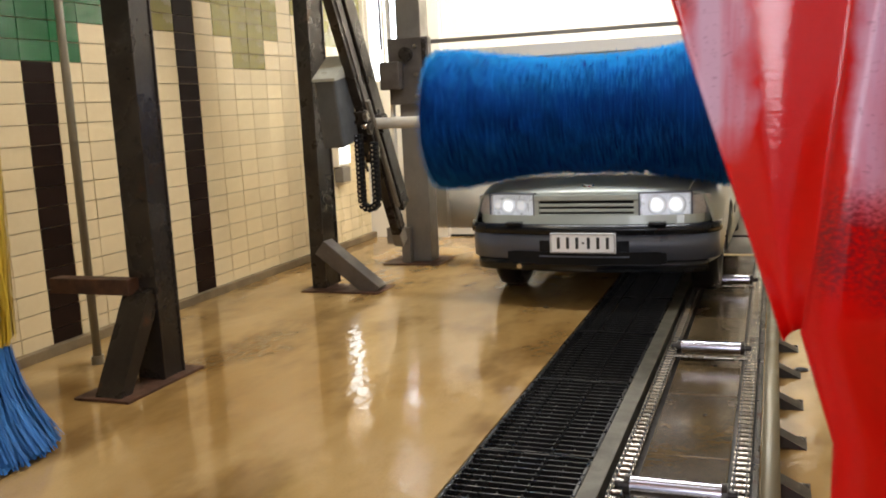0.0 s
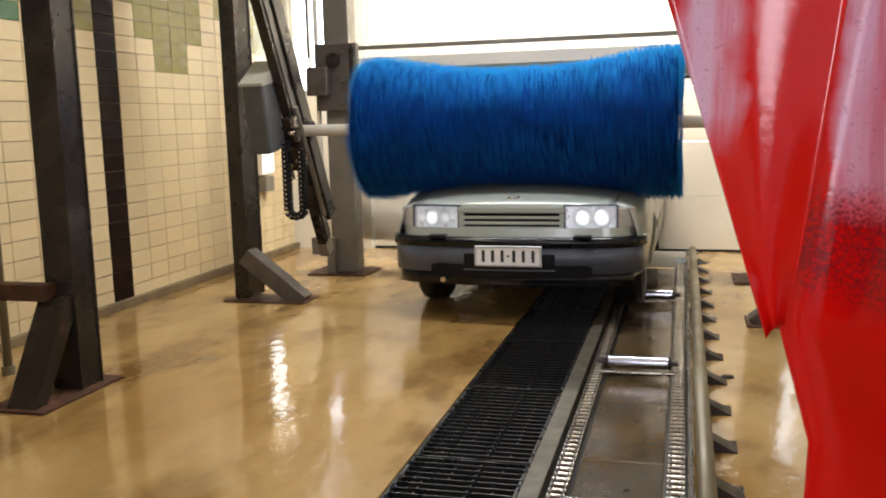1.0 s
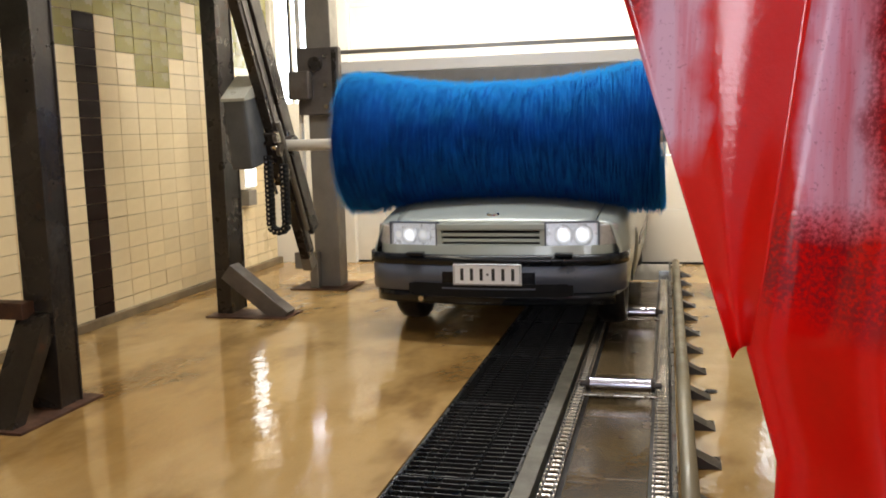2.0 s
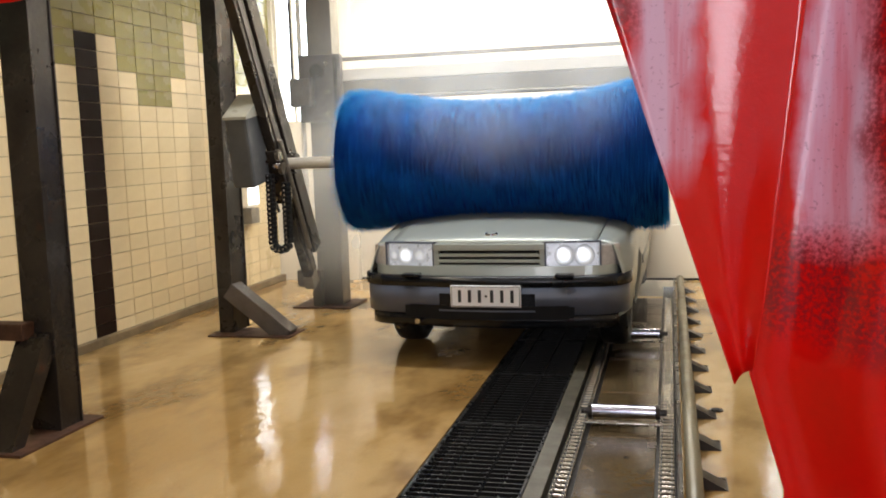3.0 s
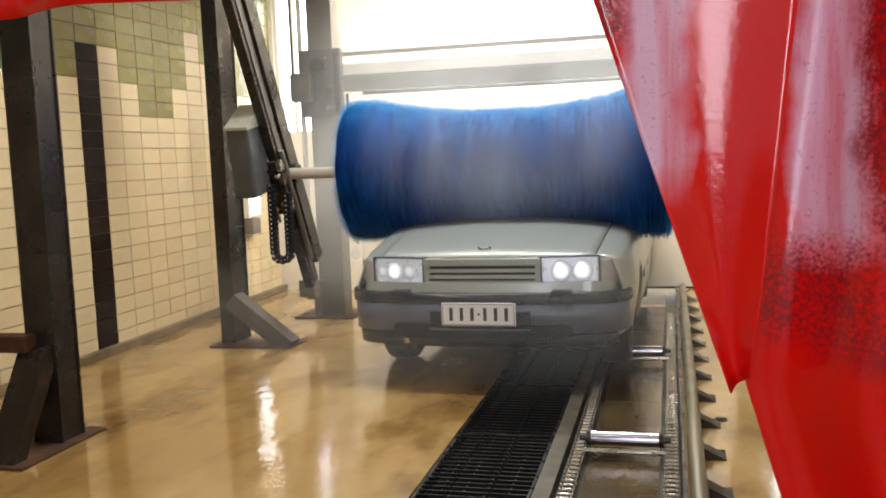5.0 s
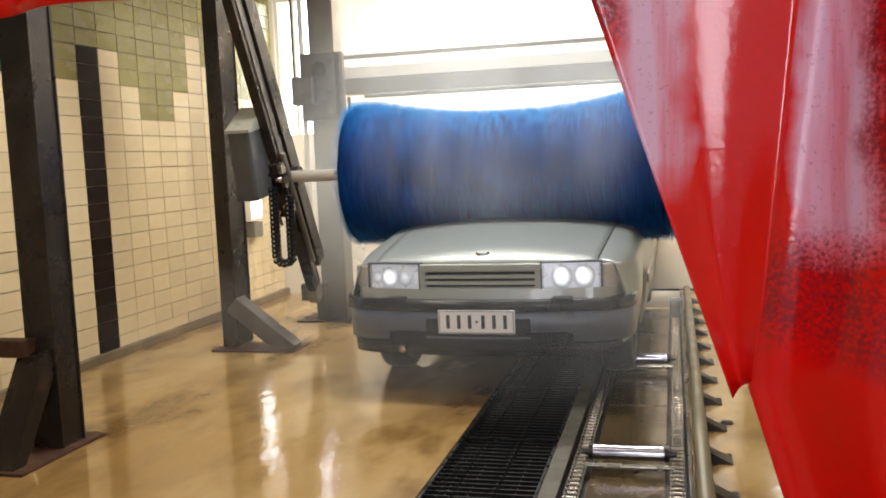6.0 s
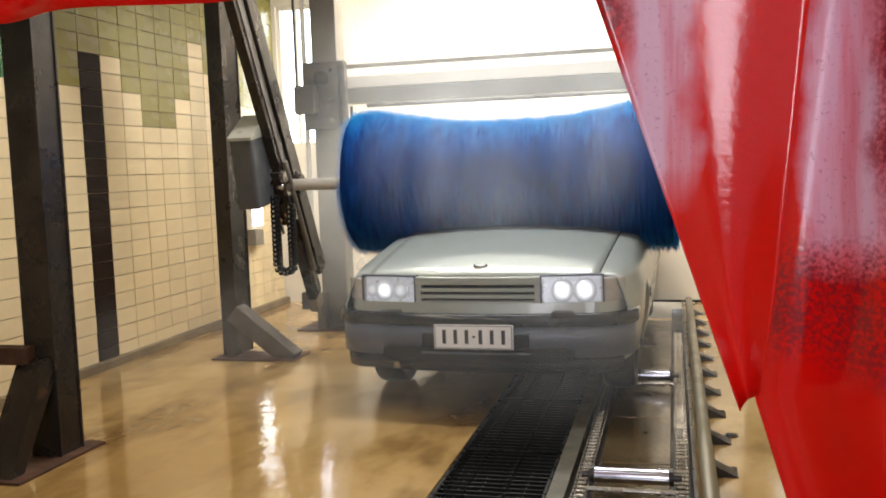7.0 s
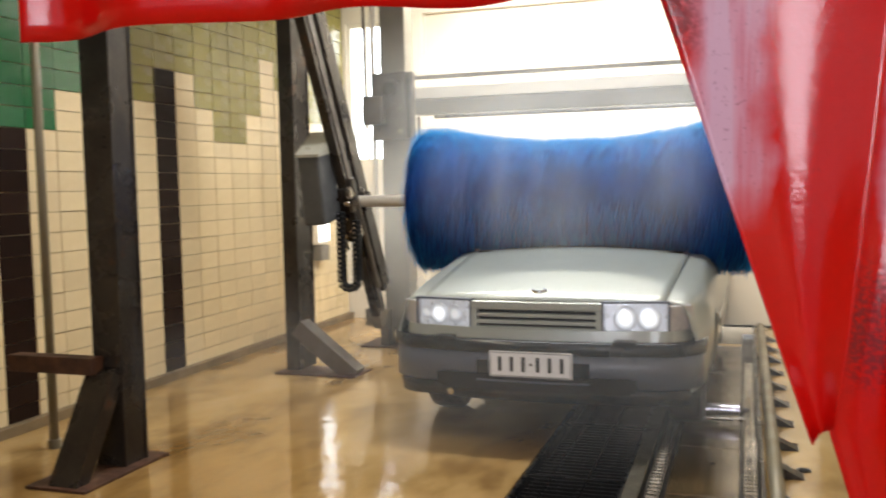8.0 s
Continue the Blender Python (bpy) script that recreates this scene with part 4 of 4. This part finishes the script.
    bm = grid(16, 25, cabin)
    bmesh.ops.delete(bm, geom=[f for f in bm.faces if f.calc_center_median().y < 3.25], context="FACES")
    part("rear_window", thicken(bm, 0.006), M_GLASS, t, smooth=True)
    for sx in (-1, 1):
        bm = prism([(1.38, 0.945), (1.98, 1.335), (3.15, 1.315), (3.65, 0.945)], -0.004, 0.004)
        for v in bm.verts:
            v.co.x = sx * (0.70 - 0.17 * (v.co.z - 0.945) / 0.40) + v.co.x
        part("side_window", bm, M_GLASS, t)
        part("pillar", rodded((sx * 0.695, 1.34, 0.94), (sx * 0.545, 2.02, 1.35), 0.025, 8), M_PAINT, t)
        part("middle_pillar", rodded((sx * 0.70, 2.45, 0.95), (sx * 0.545, 2.45, 1.37), 0.03, 8), M_TRIM, t)
        part("wiper", rodded((sx * 0.3 - 0.25, 1.37, 0.970), (sx * 0.3 + 0.2, 1.40, 0.985), 0.008, 6), M_TRIM, t)
    part("cowl", boxed(-0.66, 0.66, 1.26, 1.36, 0.88, 0.950, 0.01), M_TRIM, t)
    def boot(u, v):
        s = 2 * u - 1
        y = 3.72 + 0.55 * v
        return (s * (0.70 - 0.04 * v), y, 0.965 - 0.03 * v - 0.02 * s * s)
    part("boot_lid", thicken(grid(10, 6, boot), 0.02), M_PAINT, t, smooth=True)
    part("rear_panel", boxed(-0.74, 0.74, 4.20, 4.27, 0.45, 0.93, 0.03), M_PAINT, t)
    part("rear_bumper", boxed(-0.80, 0.80, 4.18, 4.35, 0.28, 0.58, 0.05), M_BUMPER, t)
    part("underbody", boxed(-0.66, 0.66, 0.50, 4.2, 0.20, 0.27, 0.02), M_TRIM, t)
    part("door_sill", boxed(-0.40, 0.40, 0.14, 1.1, 0.27, 0.66), M_TRIM, t)
    wheels = []
    for sx in (-1, 1):
        for ya in (0.86, 3.46):
            w = new("wheel")
            w.parent = t
            w.matrix_basis = pose(sx * 0.715, ya, 0.30)
            bm = bmesh.new()
            prof = [(0.20, -0.085), (0.27, -0.095), (0.292, -0.080), (0.30, -0.05), (0.30, 0.05), (0.292, 0.080), (0.27, 0.095), (0.20, 0.085)]
            rings = []
            for k in range(36):
                a = 2 * math.pi * k / 36
                rings.append([bm.verts.new((x, r * math.cos(a), r * math.sin(a))) for r, x in prof])
            for k in range(36):
                A, B = rings[k], rings[(k + 1) % 36]
                for j in range(len(prof)):
                    bm.faces.new((A[j], A[(j + 1) % len(prof)], B[(j + 1) % len(prof)], B[j]))
            bmesh.ops.recalc_face_normals(bm, faces=bm.faces)
            part("tyre", bm, M_TYRE, w, smooth=True)
            part("rim", rodded((-0.06, 0, 0), (0.06, 0, 0), 0.205, 24), M_BUMPER, w)
            wheels.append((w, sx * 0.715, ya))
    return t, wheels


CAR, WHEELS = car()


# ---- red vinyl curtain in front of the camera ----
def red_curtain():
    t = thing("red_curtain", pose(0.165, 1.2, 1.06), "wet glossy red vinyl curtain, dirty and scuffed, gathered in folds", "curtain")

    # loose corner flap, its free edge slants down to a pointed tip
    def flap(u, v):
        z = 0.85 * (1 - v)
        left = -0.012 - 0.335 * z * 1.0
        right = 0.008 + 0.055 * min(1, z / 0.5)
        x = left + (right - left) * u
        y = -0.036 + 0.010 * math.sin(math.pi * u) - 0.005 * math.sin(5 * u + 3 * v)
        return (x, y, z + 0.020 * u * (1 - min(1, z * 8)))
    bm = thicken(grid(26, 40, flap), 0.0015)
    part("corner_flap", bm, M_RED, t, smooth=True)

    def sheet(u, v):
        z = 0.85 - 1.5 * v
        if z > 0.0:
            left = 0.008 + 0.055 * min(1, z / 0.5)
        else:
            left = 0.008 - 0.30 * max(z, -0.15)
        x = left + (0.62 - left) * u
        fold = 0.030 * math.sin(2 * math.pi * (2.6 * u + 0.1)) * (0.6 + 0.4 * math.cos(2.0 * v)) + 0.012 * math.sin(17 * u + 2.2 * v)
        return (x, fold + 0.008 * math.sin(9 * v + 4 * u), z)
    part("sheet", thicken(grid(70, 60, sheet), 0.0015), M_RED, t, smooth=True)
    return t


CURTAIN = red_curtain()


def valance():
    t = thing("red_valance", pose(0, 1.2, 1.59), "hanging strip of glossy red vinyl with a hem", "curtain")

    def strip(u, v):
        x = -0.945 + 0.935 * u
        z = 0.014 * math.sin(2.0 * math.pi * u * 0.8 + 0.6) * 0.4 + 0.012 * u + 0.34 * v
        return (x, 0.022 * math.sin(2 * math.pi * 3.2 * u) + 0.006 * math.sin(30 * u), z)
    part("strip", thicken(grid(80, 12, strip), 0.0015), M_RED, t, smooth=True)
    part("rail", rodded((-1.05, 0, 0.345), (0.85, 0, 0.345), 0.014, 12), M_GREY, t, "grey curtain rail")
    for x in (-0.8, -0.3, 0.2, 0.7):
        part("hanger", rodded((x, 0, 0.345), (x, 0, 3.39 - 1.59), 0.006, 8), M_GREY, t)
    return t


VALANCE = valance()


# ---- water mist ----
def mist(sx, sz, material=M_MIST):
    """A drifting veil of mist, curled in depth."""
    def veil(u, v):
        x, z = (u - 0.5) * sx, (v - 0.5) * sz
        return (x, 0.12 * (2 * u - 1) ** 2, z)
    ob = part("water_mist", grid(30, 22, veil), material, smooth=True)
    return tagged(ob, "fine white water mist drifting round the brush", "water mist", "mist veils", "stuff")


MIST = [(mist(2.5, 1.7, M_THIN), -22, ((0, -1.0, 6.35, 2.52), (1.7, -1.0, 6.25, 2.48), (2.8, -0.95, 5.90, 1.95), (3.3, -0.95, 5.70, 1.72), (4.5, -0.90, 5.62, 1.60), (6, -0.95, 5.60, 1.52), (7, -0.93, 5.58, 1.50), (8, -0.95, 5.56, 1.50))),
        (mist(4.6, 2.9), 0, ((0, -1.3, 8.80, 1.5), (1.6, -1.3, 8.60, 1.5), (2.8, -1.2, 7.20, 1.5), (3.5, -1.5, 7.06, 1.55), (4.5, -1.2, 7.04, 1.6), (6, -1.4, 7.04, 1.5), (7, -1.1, 7.05, 1.55), (8, -1.3, 7.04, 1.5))),
        (mist(3.2, 2.9), 0, ((0, -2.0, 7.95, 1.5), (1.6, -2.0, 7.85, 1.5), (2.8, -2.2, 7.15, 1.5), (4.5, -2.4, 7.1, 1.5), (6, -2.2, 7.1, 1.5), (8, -2.5, 7.1, 1.5))),
        (mist(5.0, 0.95, M_LOW), 0, ((0, -1.2, 8.75, 0.6), (1.9, -1.2, 8.4, 0.6), (2.8, -1.2, 6.4, 0.5), (3.5, -1.3, 5.1, 0.48), (4.5, -1.4, 4.6, 0.48), (6, -1.2, 4.25, 0.48), (7, -1.35, 4.1, 0.48), (8, -1.2, 3.9, 0.48))),
        (mist(4.8, 1.1, M_LOW), 0, ((0, -1.0, 8.65, 0.7), (1.8, -1.0, 8.3, 0.7), (2.8, -1.1, 6.6, 0.57), (3.5, -1.2, 5.4, 0.56), (4.5, -1.2, 4.95, 0.56), (6, -1.0, 4.65, 0.56), (7, -1.15, 4.6, 0.56), (8, -1.0, 4.4, 0.56))),
        (mist(2.6, 1.9, M_DENSE), 0, ((0, -2.3, 8.5, 0.98), (1.7, -2.3, 8.2, 0.98), (2.8, -2.3, 6.95, 0.97), (4.5, -2.30, 6.85, 0.97), (6, -2.25, 6.82, 0.97), (8, -2.3, 6.82, 0.97)))]


# ---- tiled wall, piece by piece ----
TY, TZ, Y0, Z0 = 0.25, 0.125, 5.73, 0.025
CREAM_TOP = {-9: 2.275, -8: 2.025, -7: 1.775, -6: 1.775, -5: 1.775, -4: 2.025, -3: 2.275, -2: 2.275, -1: 2.025, 0: 2.275, 1: 2.275, 2: 2.025, 3: 1.775,
             4: 1.775, 5: 2.025, 6: 2.525, 7: 2.275, 8: 2.275, 9: 2.025, 10: 2.025, 11: 2.025, 12: 1.775}
STRIPES = (-12, -6, 0)
tile_bm = boxed(-0.012, 0.0, 0.003, TY - 0.003, 0.003, TZ - 0.003, 0.0)
tile_me = {}
WALL = bpy.data.objects["wall_west"]
for key, material in (("cream", M_TILE), ("green", M_GREEN), ("deep", M_DEEP), ("dark", M_DARK)):
    me = bpy.data.meshes.new("tile")
    tile_bm.to_mesh(me)
    me.materials.append(material)
    tile_me[key] = me
tile_bm.free()
rest = {"cream": [], "green": [], "deep": [], "dark": []}
rng = random.Random(2)
for k in range(-34, 13):
    for j in range(27):
        z = Z0 + j * TZ
        top = CREAM_TOP.get(k, 2.025)
        key = ("deep" if k < -3 else "green") if z + 0.01 > top else ("dark" if k in STRIPES else "cream")
        x = XW + rng.uniform(-0.0012, 0.0012)
        if -6 <= k <= 8 and j < 19:
            share("tile", tile_me[key], pose(x, Y0 + k * TY, z, 0, rng.uniform(-0.25, 0.25), rng.uniform(-0.2, 0.2)), WALL)
        else:
            rest[key].append((x, Y0 + k * TY, z))
for key, material in (("cream", M_TILE_REST), ("green", M_GREEN_REST), ("deep", M_DEEP), ("dark", M_DARK)):
    verts, faces = [], []
    for x, y, z in rest[key]:
        b = len(verts)
        for dx in (-0.012, 0.0):
            for dy, dz in ((0.003, 0.003), (TY - 0.003, 0.003), (TY - 0.003, TZ - 0.003), (0.003, TZ - 0.003)):
                verts.append((x + dx, y + dy, z + dz))
        faces += [(b + 4, b + 5, b + 6, b + 7)] + [(b + i, b + (i + 1) % 4, b + 4 + (i + 1) % 4, b + 4 + i) for i in range(4)]
    if verts:
        me = bpy.data.meshes.new("tile_field")
        me.from_pydata(verts, [], faces)
        me.materials.append(material)
        ob = new("tile_field", me)
        ob.parent = WALL
        ob["kind"] = "stuff"

# bars of the gratings
bar_me = {}
for t, hx, ln in GRATES:
    n = int(ln / 0.05)
    for i in range(1, n):
        if "bar" not in bar_me:
            ob = part("bar", boxed(-hx + 0.012, hx - 0.012, -0.004, 0.004, -0.040, -0.003), M_GRATE, t)
            bar_me["bar"] = ob.data
            ob.matrix_basis = pose(0, i * ln / n, 0)
        else:
            share("bar", bar_me["bar"], pose(0, i * ln / n, 0), t)


# ---- what moves ----
def motions():
    steps = [i * 0.5 for i in range(17)]
    walk(CAR, [(t, pose(-1.02, 5.80 - SPEED * t, 0, 0, 0, -0.8)) for t in steps])
    for w, x, y in WHEELS:
        walk(w, [(t, pose(x, y, 0.30, math.degrees(SPEED * t / 0.30), 0, 0)) for t in steps])
    for c, x in zip(CHAINS, (-0.372, 0.048)):
        walk(c, [(t, pose(x, -SPEED * t, -0.02)) for t in steps])
    for r, y in ROLLERS:
        walk(r, [(t, pose(-0.162, y - SPEED * t, 0.03)) for t in steps])
    # the roller brush turns all the time
    walk(BRUSH, [(i * 0.1, pose(-1.05, BY, BZ, -84 * i, 0, 0)) for i in range(81)])
    walk(LIFT, [(t, pose(-1.05, 7.62, z)) for t, z in ((0, 1.97), (1, 1.99), (1.5, 2.03), (2.8, 2.15), (3.5, 2.215), (4.5, 2.30), (6.0, 2.29), (7.0, 2.285), (8.0, 2.34))])
    walk(CURTAIN, [(t, pose(x, 1.2, z, 0, a, 0)) for t, x, z, a in ((0, 0.18, 1.085, 1), (0.5, 0.175, 1.08, 1.5), (1, 0.177, 1.065, 2), (1.5, 0.165, 1.07, 2), (3, 0.155, 1.08, 0.8), (3.5, 0.156, 1.081, 0.5),
                                                                   (4.5, 0.144, 1.082, 0.5), (6, 0.126, 1.084, 0.4), (7, 0.107, 1.086, 0.4), (8, 0.10, 1.108, 0.4))])
    walk(VALANCE, [(t, pose(0, 1.2, z)) for t, z in ((0, 1.61), (3, 1.603), (3.5, 1.601), (4.5, 1.599), (6.5, 1.590), (7, 1.588), (8, 1.595))])
    for veil, lean, rows in MIST:
        walk(veil, [(t, pose(x, y, z, lean)) for t, x, y, z in rows])


motions()
